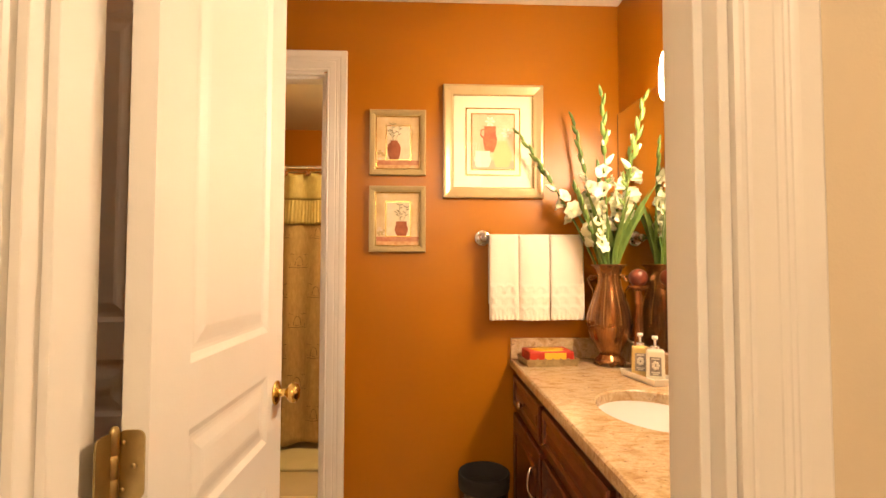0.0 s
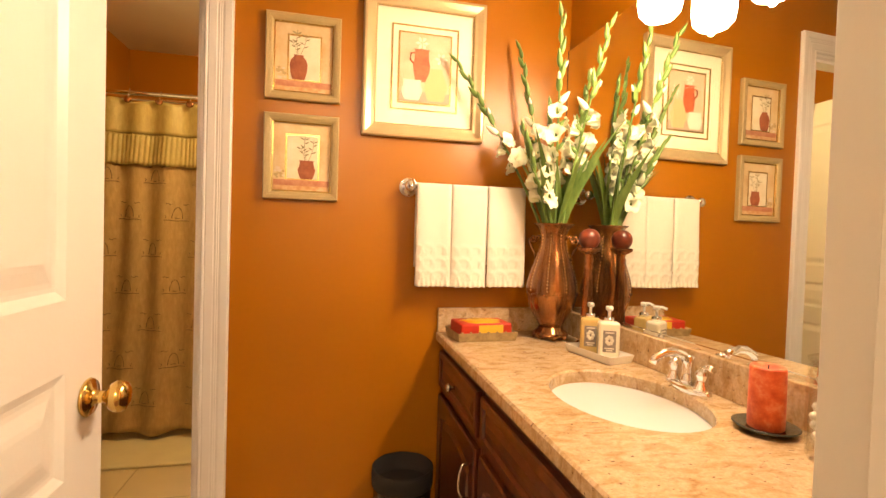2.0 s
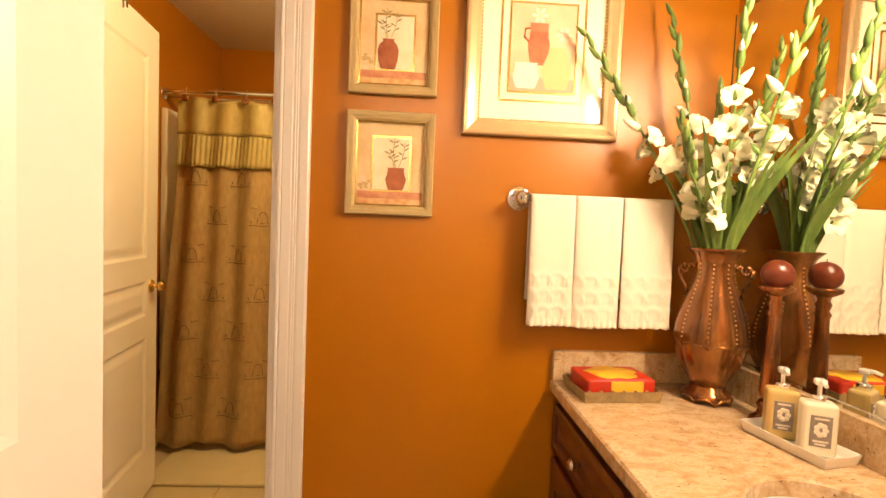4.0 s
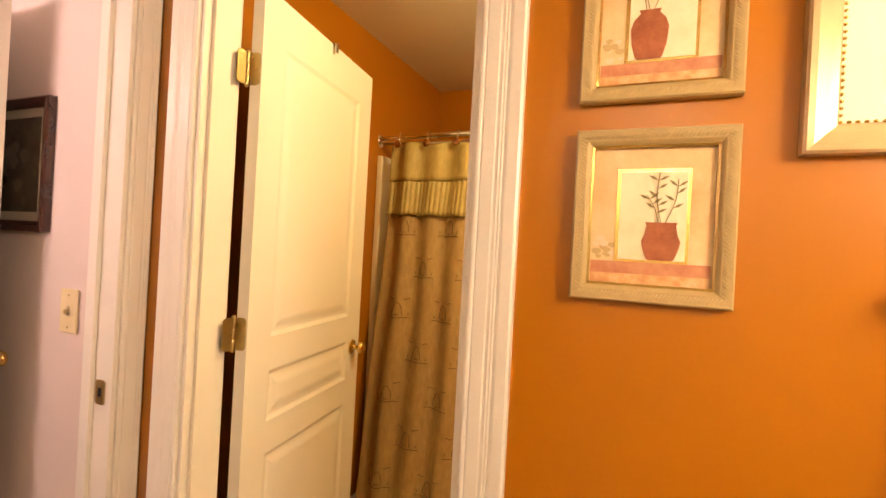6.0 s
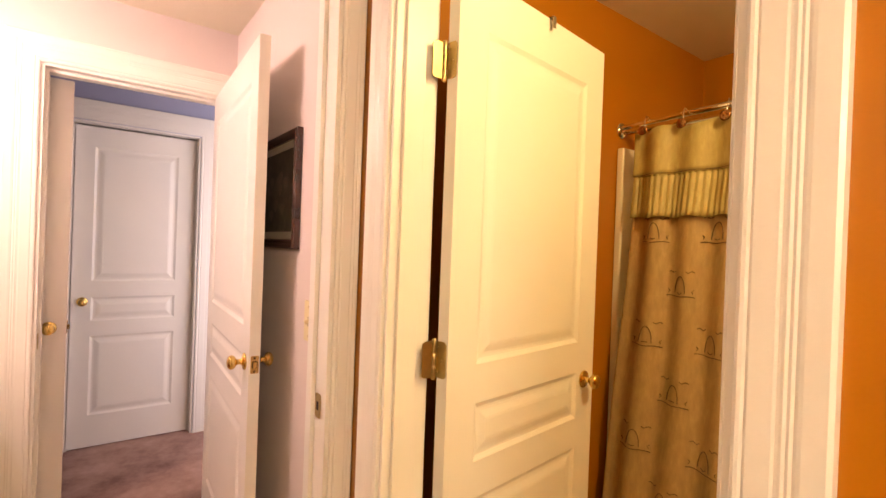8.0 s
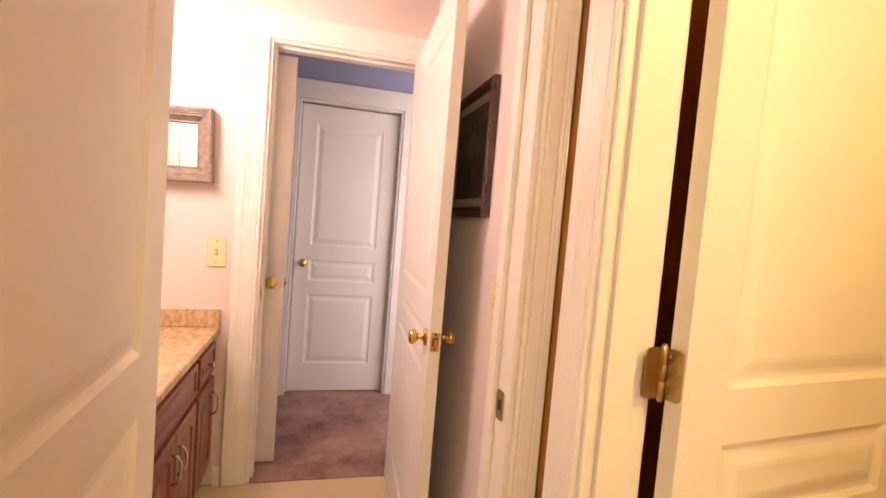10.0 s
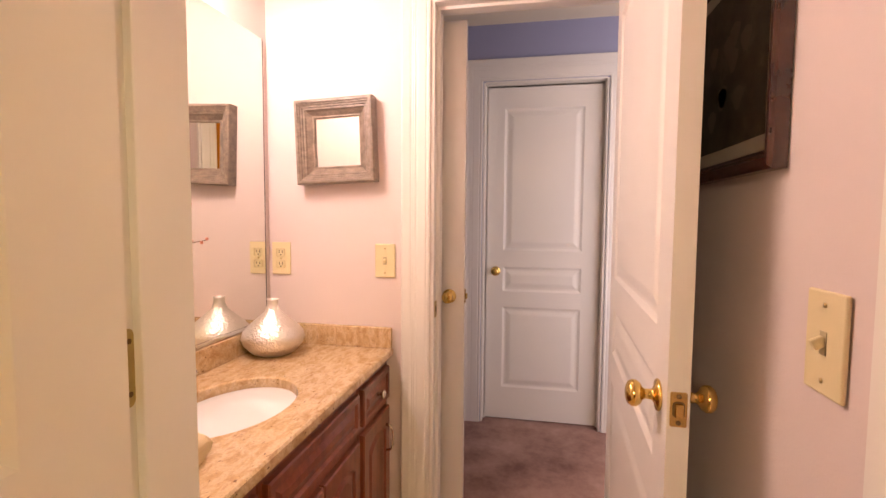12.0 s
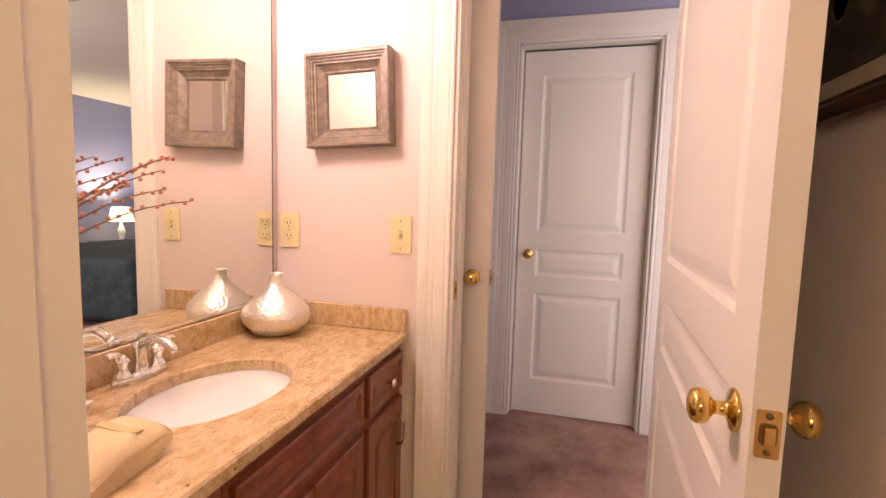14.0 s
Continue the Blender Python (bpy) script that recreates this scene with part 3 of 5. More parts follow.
def faucet(m, label):
    """A two-handled centreset tap; the spout points to -y."""
    f = thing("faucet", m, label, "faucet")
    bm = lathe(B(), [(0, 0), (1.0, 0), (1.0, 0.010), (0.92, 0.018), (0.6, 0.022), (0, 0.022)], 32)
    turn(bm, Matrix.Diagonal((0.083, 0.027, 1, 1)))
    part("base_plate", bm, CHROME, f)
    sp = B()
    lathe(sp, [(0.021, 0.018), (0.019, 0.03), (0.016, 0.05), (0.0165, 0.08), (0.015, 0.095), (0, 0.10)], 24)
    tube(sp, [(0, 0.0, 0.075), (0, -0.02, 0.098), (0, -0.05, 0.108), (0, -0.08, 0.104), (0, -0.105, 0.092), (0, -0.115, 0.078)], 0.0135, 14, 0.010)
    part("spout", sp, CHROME, f)
    for sx in (-1, 1):
        h = B()
        lathe(h, [(0.024, 0.016), (0.022, 0.022), (0.015, 0.034), (0.013, 0.046), (0.017, 0.054), (0.018, 0.060), (0.013, 0.068), (0.008, 0.074), (0, 0.078)], 22, (sx * 0.052, 0, 0))
        tube(h, [(sx * 0.052, 0, 0.070), (sx * 0.066, -0.003, 0.080), (sx * 0.085, -0.006, 0.084), (sx * 0.098, -0.008, 0.081)], 0.0062, 10, 0.0088)
        part("handle", h, CHROME, f, "chrome lever handle")
    return f


CT = 0.812
for y_hi, y_lo, kind in ((2.106, 1.61, "drawer"), (1.61, 1.02, "sink"), (1.02, 0.69, "drawer")):
    vanity_unit(pose(0.632, y_hi, 0, 0, 0, -90), y_hi - y_lo, CT - 0.036, XE - 0.630, CHERRY, kind, "dark cherry vanity cabinet with raised panels under granite", "orange room vanity")
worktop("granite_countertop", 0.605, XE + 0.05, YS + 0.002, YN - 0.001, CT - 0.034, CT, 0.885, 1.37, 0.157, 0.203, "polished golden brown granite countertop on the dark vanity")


def splash(x0, x1, y0, y1, z0, z1, label):
    return tagged(mesh("backsplash", box(B(), x0, x1, y0, y1, z0, z1, 0.003), GRANITE), label, "backsplash")


bs = splash(-0.022, -0.001, -1.42, -0.023, CT + 0.0005, CT + 0.088, "golden granite backsplash strip under the wall mirror")
bs.matrix_world = pose(XE, YN, 0, 0, 0, 2)
splash(0.607, XE - 0.024, YN - 0.022, YN - 0.001, CT + 0.0005, CT + 0.088, "golden granite backsplash strip along the orange wall")
basin(pose(0.885, 1.37, CT - 0.035), 0.160, 0.206, "white oval undermount porcelain sink in the granite")
faucet(pose(1.062, 1.385, CT, 0, 0, -90) @ Matrix.Scale(0.86, 4), "chrome two-handled faucet behind the oval sink")


def wall_mirror(m, w, h, label):
    g = thing("wall_mirror", m, label, "mirror")
    part("glass", box(B(), 0, w, -0.005, 0, 0, h, 0.0015, 1), MIRROR, g)
    for ex in (0.0, w):
        part("edge", box(B(), ex - 0.0016, ex + 0.0016, -0.0058, -0.0005, 0, h), DARK, g, "dark edge line of the glass")
    part("bottom_channel", box(B(), 0, w, -0.009, -0.0055, -0.004, 0.007), CHROME, g, "thin metal channel")
    return g


wall_mirror(pose(XE - 0.002, YN - 0.002, CT + 0.093, 0, 0, -88), 1.41, 0.975, "large frameless wall mirror above the granite backsplash")


def light_bar(m, length, offs, drop, label, glow):
    """A wall fixture with downward frosted shades; wall plane y = 0, facing -y."""
    f = thing("vanity_light", m, label, "wall lamp")
    part("back_plate", box(B(), -length / 2, length / 2, -0.022, 0, -0.035, 0.035, 0.008, 3), NICKEL, f)
    for o in offs:
        a = part("arm", tube(B(), [(o, -0.02, 0), (o, -0.06, 0.02), (o, -0.086, 0.01), (o, -0.09, -0.03)], 0.008, 12), NICKEL, f)
        part("fitter", lathe(B(), [(0, -0.02), (0.024, -0.022), (0.026, -0.05), (0.0, -0.05)], 24, (o, -0.09, 0)), NICKEL, a)
        part("shade", lathe(B(), [(0.022, -0.045), (0.036, -0.055), (0.047, -0.08), (0.053, -drop * 0.6), (0.0535, -drop * 0.80), (0.049, -drop * 0.92), (0.036, -drop * 0.985), (0.0, -drop)], 32, (o, -0.09, 0)), glow, f, "glowing frosted glass shade")
    return f


light_bar(pose(XE + 0.027, 1.33, 1.95, 0, 0, -88), 0.5, (-0.17, 0.0, 0.17), 0.225, "nickel vanity light bar with three lit frosted shades", SHADE)

# ---- orange room: pictures ----
FRAMEG = mat("grey_beige_woven_frame", (0.46, 0.34, 0.145), 0.45, vary=0.15, scale=60, bump=0.3, grain=200)
FRAMEGOLD = mat("pale_gold_frame", (0.62, 0.48, 0.26), 0.3, 0.35, vary=0.2, scale=25, bump=0.08)
GOLD = mat("gilt_fillet", (0.70, 0.50, 0.16), 0.25, 0.9, vary=0.25, scale=60)
MATB = mat("cream_mat_board", (0.80, 0.70, 0.50), 0.8, vary=0.06, scale=8)
PAPER = ramp_mat("aged_print_paper", [(0.3, (0.55, 0.34, 0.15)), (0.5, (0.67, 0.49, 0.26)), (0.7, (0.75, 0.61, 0.38))], 0.6, 9, bump=0.0)
PAPERL = ramp_mat("pale_print_paper", [(0.3, (0.74, 0.62, 0.40)), (0.6, (0.84, 0.76, 0.56))], 0.6, 14, bump=0.0)
ROSE = ramp_mat("rose_print_paper", [(0.3, (0.52, 0.31, 0.18)), (0.7, (0.64, 0.44, 0.28))], 0.6, 10, bump=0.0)
TERRA = ramp_mat("terracotta_print", [(0.3, (0.22, 0.050, 0.016)), (0.7, (0.40, 0.125, 0.045))], 0.6, 40, bump=0.0)
REDJUG = ramp_mat("red_jug_print", [(0.3, (0.30, 0.045, 0.012)), (0.7, (0.48, 0.12, 0.035))], 0.6, 60, bump=0.0)
OLIVE = mat("olive_print_ink", (0.26, 0.21, 0.09), 0.7)
BAND = ramp_mat("red_brown_print_band", [(0.3, (0.42, 0.14, 0.07)), (0.7, (0.58, 0.30, 0.16))], 0.6, 30, bump=0.0)
EARTH = ramp_mat("ochre_print_ground", [(0.3, (0.50, 0.22, 0.08)), (0.5, (0.62, 0.36, 0.16)), (0.7, (0.70, 0.50, 0.28))], 0.6, 45, bump=0.0)
OLIVEPALE = mat("pale_olive_print", (0.52, 0.38, 0.18), 0.7)
GREYINK = mat("grey_brown_print", (0.40, 0.28, 0.19), 0.7)
WHITEINK = mat("white_print_ink", (0.76, 0.62, 0.47), 0.7)
SANDINK = mat("sand_print_ink", (0.58, 0.38, 0.17), 0.7)
PGLASS = glass_mat("picture_glass")


def frame_ring(w, h, prof):
    """A mitred frame from a profile of (inset, y)."""
    bm = B()
    rings = [[bm.verts.new(c) for c in ((i, y, i), (w - i, y, i), (w - i, y, h - i), (i, y, h - i))] for i, y in prof]
    for a, b in zip(rings, rings[1:] + rings[:1]):
        for k in range(4):
            bm.faces.new((a[k], a[(k + 1) % 4], b[(k + 1) % 4], b[k]))
    return bm


def flat(pts, y, t=0.0006):
    bm = B()
    f = bm.faces.new([bm.verts.new((x, y, z)) for x, z in pts])
    g = bmesh.ops.extrude_face_region(bm, geom=[f])
    bmesh.ops.translate(bm, vec=(0, t, 0), verts=[v for v in g["geom"] if isinstance(v, bmesh.types.BMVert)])
    return bm


def rect(x0, x1, z0, z1):
    return [(x0, z0), (x1, z0), (x1, z1), (x0, z1)]


def jar(cx, z0, w, h, shoulder=0.6, neck=0.55):
    """Outline of a jar."""
    side = [(0.30, 0), (0.36, 0.04), (0.46, 0.3), (0.5, shoulder), (0.42, shoulder + 0.18), (neck / 2, 0.93), (neck / 2 + 0.04, 1.0)]
    return [(cx + u * w, z0 + v * h) for u, v in side] + [(cx - u * w, z0 + v * h) for u, v in reversed(side)]


def leafy(bm, base, tip, bend, n_leaves, size, y, rnd):
    """A painted twig with pointed leaves, as thin flat shapes."""
    bx, bz = base
    tx, tz = tip
    pts = []
    for k in range(7):
        u = k / 6
        pts.append((bx + (tx - bx) * u + bend * math.sin(math.pi * u), bz + (tz - bz) * u))
    for (x0, z0), (x1, z1) in zip(pts, pts[1:]):
        d = 0.0008
        bm.faces.new([bm.verts.new(c) for c in ((x0 - d, y, z0), (x0 + d, y, z0), (x1 + d, y, z1), (x1 - d, y, z1))])
    for k in range(n_leaves):
        u = 0.35 + 0.65 * k / max(1, n_leaves - 1)
        i = min(5, int(u * 6))
        px, pz = pts[i]
        a = (1 if k % 2 else -1) * radians(50 + 25 * rnd.random()) + radians(90)
        dx, dz = math.cos(a) * size, math.sin(a) * size * 0.7 + size * 0.25
        bm.faces.new([bm.verts.new(c) for c in ((px, y, pz), (px + dx * 0.5 - dz * 0.13, y, pz + dz * 0.5 + dx * 0.13), (px + dx, y, pz + dz), (px + dx * 0.5 + dz * 0.13, y, pz + dz * 0.5 - dx * 0.13))])
    return bm


def small_print(m, seed, jar_x, jar_top, tall, label):
    """A small print in a woven grey-beige frame: local x to the right, z up, front towards -y."""
    w, h = 0.243, 0.284
    rnd = random.Random(seed)
    p = thing("framed_print", m, label, "picture", "two small vase prints")
    fr = part("frame", frame_ring(w, h, [(0, 0), (0, -0.018), (0.003, -0.021), (0.019, -0.019), (0.022, -0.017), (0.026, -0.013), (0.026, 0)]), FRAMEG, p)
    part("gold_fillet", frame_ring(w, h, [(0.0262, -0.006), (0.0262, -0.014), (0.030, -0.011), (0.030, -0.006)]), GOLD, fr, "thin gold inner fillet")
    part("print", box(B(), 0.028, w - 0.028, -0.004, 0.0, 0.028, h - 0.028), PAPER, p)
    part("painted_panel", flat(rect(0.068, w - 0.064, 0.066, h - 0.064), -0.0052), GOLD, p, "gold painted border")
    part("painted_window", flat(rect(0.074, w - 0.069, 0.070, h - 0.070), -0.006), PAPERL, p, "pale painted window")
    part("painted_band", flat(rect(0.031, w - 0.031, 0.046, 0.066), -0.0048), BAND, p, "red-brown painted shelf")
    part("painted_jar", flat(jar(jar_x, 0.070, 0.058, jar_top, 0.62 if tall else 0.5, 0.5 if tall else 0.75), -0.007), TERRA, p, "terracotta painted jar")
    for k in range(14):
        cx, cz, q = 0.036 + 0.030 * rnd.random(), 0.072 + 0.035 * rnd.random(), rnd.uniform(0.004, 0.008)
        ring = [(cx + q * (1 + 0.3 * math.sin(3 * a)) * math.cos(a), cz + 0.7 * q * math.sin(a)) for a in [j * math.pi / 4 for j in range(8)]]
        part("painted_bush", flat(ring, -0.0044 - 0.00002 * k, 0.0002), OLIVEPALE if k % 2 else WHITEINK, p, "dabs of pale olive foliage")
    part("painted_ground", flat(rect(0.031, w - 0.031, 0.0305, 0.046), -0.0046), EARTH, p, "ochre painted ground")
    for dx, dz, be in ((-0.024, 0.045, 0.004), (-0.005, 0.082, -0.005), (0.022, 0.070, 0.005)):
        bm = leafy(B(), (jar_x + dx * 0.25, 0.070 + jar_top), (jar_x + dx, 0.070 + jar_top + dz), be, 5, 0.017, -0.0076, rnd)
        part("painted_twig", bm, OLIVE, p, "olive painted twig")
    return p


def ridges(parent, w, h, fw):
    """The slanting ribs of a woven frame, joined."""
    bm = B()
    for k in range(int((2 * w + 2 * h) / 0.006)):
        s = k * 0.006
        if s < w:
            c, d = (s, fw / 2), 1
        elif s < w + h:
            c, d = (w - fw / 2, s - w), 0
        elif s < 2 * w + h:
            c, d = (w - (s - w - h), h - fw / 2), 1
        else:
            c, d = (fw / 2, h - (s - 2 * w - h)), 0
        x, z = c
        if not (0.006 < x < w - 0.006 and 0.006 < z < h - 0.006):
            continue
        e = 0.0062
        sg = 1 if d else -1
        tube(bm, [(x - e, -0.0196, z - e * sg), (x + e, -0.0196, z + e * sg)], 0.0011, 5)
    return tagged(part("woven_ribs", bm, FRAMEG, parent), kind="stuff")


pr = small_print(pose(-0.002, YN - 0.002, 1.599), 3, 0.105, 0.082, True, "small framed print of a tall terracotta jar with twigs")
ridges(pr, 0.243, 0.284, 0.02)
pr = small_print(pose(-0.002, YN - 0.002, 1.268), 8, 0.138, 0.062, False, "small framed print of a squat terracotta jar with twigs")
ridges(pr, 0.243, 0.284, 0.02)


def big_print(m, label):
    w, h = 0.436, 0.494
    p = thing("framed_print", m, label, "picture")
    part("frame", frame_ring(w, h, [(0, 0), (0, -0.022), (0.004, -0.026), (0.012, -0.027), (0.030, -0.020), (0.040, -0.018), (0.044, -0.012), (0.044, 0)]), FRAMEGOLD, p)
    bm = B()
    for k in range(150):
        s = k / 150 * 2 * (w + h - 0.18)
        a, b = w - 0.09, h - 0.09
        if s < a:
            x, z = 0.045 + s, 0.045
        elif s < a + b:
            x, z = w - 0.045, 0.045 + s - a
        elif s < 2 * a + b:
            x, z = w - 0.045 - (s - a - b), h - 0.045
        else:
            x, z = 0.045, h - 0.045 - (s - 2 * a - b)
        lathe(bm, [(0, -0.003), (0.0032, -0.001), (0.0032, 0.001), (0, 0.003)], 6, (x, -0.0135, z))
    tagged(part("beading", bm, GOLD, p, "gold beaded inner edge"), kind="stuff")
    part("mat_board", box(B(), 0.044, w - 0.044, -0.006, 0, 0.044, h - 0.044), MATB, p, "cream mat board")
    for i0, col in ((0.098, GOLD), (0.122, GOLD)):
        part("gold_fillet", frame_ring(w, h, [(i0, -0.006), (i0, -0.0095), (i0 + 0.005, -0.0095), (i0 + 0.005, -0.006)]), col, p, "thin gold line round the print")
    part("print", box(B(), 0.127, w - 0.127, -0.0075, -0.006, 0.127, h - 0.127), ROSE, p)
    part("painted_shadow", flat(rect(0.1275, w - 0.1275, 0.1275, 0.165), -0.0083), GREYINK, p)
    part("painted_jug", flat(jar(0.205, 0.20, 0.062, 0.115, 0.5, 0.8), -0.0088), REDJUG, p, "red painted jug")
    part("painted_handle", tube(B(), [(0.180, -0.009, 0.30), (0.166, -0.009, 0.298), (0.164, -0.009, 0.275), (0.178, -0.009, 0.262)], 0.003, 6), REDJUG, p)
    part("painted_jar", flat(jar(0.258, 0.135, 0.085, 0.115, 0.45, 0.5), -0.0094), SANDINK, p, "sand coloured painted jar")
    part("painted_bowl", flat(jar(0.172, 0.135, 0.075, 0.07, 0.5, 0.8), -0.0100), WHITEINK, p, "white painted pot")
    for cx, cz in ((0.205, 0.335), (0.275, 0.285)):
        bm = B()
        for k in range(6):
            a = k * math.pi / 3
            bm.faces.new([bm.verts.new((cx + r * math.cos(a + o), -0.0106, cz + r * math.sin(a + o))) for r, o in ((0.002, 0), (0.016, -0.35), (0.024, 0), (0.016, 0.35))])
        part("painted_flower", bm, WHITEINK, p, "white painted blossom")
    g = part("glass", box(B(), 0.046, w - 0.046, -0.0122, -0.0112, 0.046, h - 0.046), PGLASS, p, "clear picture glass")
    g.visible_shadow = False
    return p


big_print(pose(0.315, YN - 0.002, 1.503), "large gold framed print of jars and white blossoms")

# ---- orange room: towel bar and towels ----
TERRY = mat("white_terry_cloth", (0.83, 0.78, 0.66), 0.95, vary=0.06, scale=30, bump=0.6, grain=420)
TERRY2 = mat("yellow_terry_cloth", (0.79, 0.63, 0.39), 0.95, vary=0.10, scale=30, bump=0.7, grain=380)


def towel_bar(m, length, label):
    b = thing("towel_bar", m, label, "towel bar")
    part("bar", turn(lathe(B(), [(0, 0), (0.008, 0), (0.008, length), (0, length)], 16), pose(0, -0.062, 0, 0, 90, 0)), CHROME, b)
    for x in (0.0, length):
        part("rosette", turn(lathe(B(), [(0, 0), (0.034, 0), (0.035, 0.004), (0.030, 0.008), (0.028, 0.007), (0.024, 0.012), (0.013, 0.016), (0.011, 0.045), (0.017, 0.050), (0.019, 0.062), (0.017, 0.072), (0, 0.076)], 32),
                             pose(x, 0, 0, 90)), CHROME, b, "round stepped chrome rosette")
    return b


towel_bar(pose(0.487, YN, 1.33), 0.53, "chrome towel bar with round rosettes on the orange wall")


def towel(x0, x1, z_top, z_bot, back, seed, label):
    """A hand towel folded over the bar, with a raised leaf pattern and a ruffled hem."""
    rnd = random.Random(seed)
    nu, nv = 40, 96
    bm = B()
    lb = z_top - back
    lf = z_top - z_bot
    total = lb + lf
    w = x1 - x0
    ph = rnd.random() * 6
    cols = []
    for j in range(nv + 1):
        s = j / nv * total
        row = []
        for i in range(nu + 1):
            u = i / nu
            x = x0 + u * w
            if s < lb:
                y, z = YN - 0.048, z_top - (lb - s)
                y += 0.003 * math.sin(u * 9 + ph)
            else:
                q = s - lb
                z = z_top - q
                y = YN - 0.078 - 0.010 * min(1, q / 0.25) * (0.5 + 0.5 * math.sin(u * 5.5 + ph)) - 0.004
                d = (z - z_bot) / 0.16
                if 0.16 < d < 1.0:
                    cu = (u * 3.0) % 1.0 - 0.5
                    cv = ((d - 0.16) / 0.28) % 1.0 - 0.5
                    r1 = abs(math.hypot(cu + 0.5, cv + 0.5) - 0.62)
                    r2 = abs(math.hypot(cu - 0.5, cv + 0.5) - 0.62)
                    y -= 0.0045 * max(0, 1 - min(r1, r2) / 0.13)
                elif d <= 0.16:
                    y += 0.007 * math.sin(u * 46 + ph) * (1 - d / 0.16) * 0.5 - 0.004 * (1 - d / 0.16)
                    z += 0.0012 * math.sin(u * 31 + ph) * (1 - d / 0.16)
                x = x0 + u * w + (u - 0.5) * 0.002 * q / lf
            y += 0.007 * abs(2 * u - 1) ** 10 * (1 if s >= lb else 0)
            arc = (z_top - z) / 0.012
            if arc < 1.0:
                mid = YN - 0.063
                y = mid + (y - mid) * math.sqrt(max(0.02, 1 - (1 - arc) ** 2))
            row.append(bm.verts.new((x, y, z)))
        cols.append(row)
    for a, b in zip(cols, cols[1:]):
        for i in range(nu):
            f = bm.faces.new((a[i], a[i + 1], b[i + 1], b[i]))
            f.smooth = True
    bmesh.ops.recalc_face_normals(bm, faces=bm.faces)
    bmesh.ops.solidify(bm, geom=bm.faces[:], thickness=0.004)
    return tagged(mesh("hand_towel", bm, TERRY), label, "towel", "three hand towels")


towel(0.506, 0.6292, 1.345, 0.985, 1.05, 1, "white terry hand towel with raised leaf pattern on bar")
towel(0.6308, 0.7612, 1.345, 0.983, 1.06, 2, "white terry hand towel with raised leaf pattern on bar")
towel(0.7628, 0.904, 1.345, 0.985, 1.06, 3, "white terry hand towel with raised leaf pattern on bar")

# ---- orange room: on the countertop ----
BRONZE = ramp_mat("brown_bronze_glaze", [(0.3, (0.07, 0.022, 0.008)), (0.5, (0.26, 0.095, 0.028)), (0.75, (0.60, 0.31, 0.10))], 0.26, 16, (1, 1, 0.5), 0.25, coat=0.4)
BRONZE.node_tree.nodes["Principled BSDF"].inputs["Metallic"].default_value = 0.85
GREEN = ramp_mat("gladiolus_green", [(0.3, (0.07, 0.14, 0.025)), (0.7, (0.22, 0.32, 0.07))], 0.45, 30, (1, 1, 0.2), 0.1)
PETAL = mat("white_petal", (0.86, 0.84, 0.70), 0.55, vary=0.1, scale=40, tint=(0.78, 0.80, 0.52))


COPPER = ramp_mat("rubbed_copper_glaze", [(0.30, (0.060, 0.021, 0.006)), (0.52, (0.24, 0.092, 0.022)), (0.78, (0.55, 0.27, 0.065))], 0.27, 13, (1, 1, 0.45), 0.12, coat=0.5)
COPPER.node_tree.nodes["Principled BSDF"].inputs["Metallic"].default_value = 0.7
BEADGOLD = mat("pale_gold_beads", (0.60, 0.37, 0.13), 0.35, 0.5, vary=0.2, scale=60)


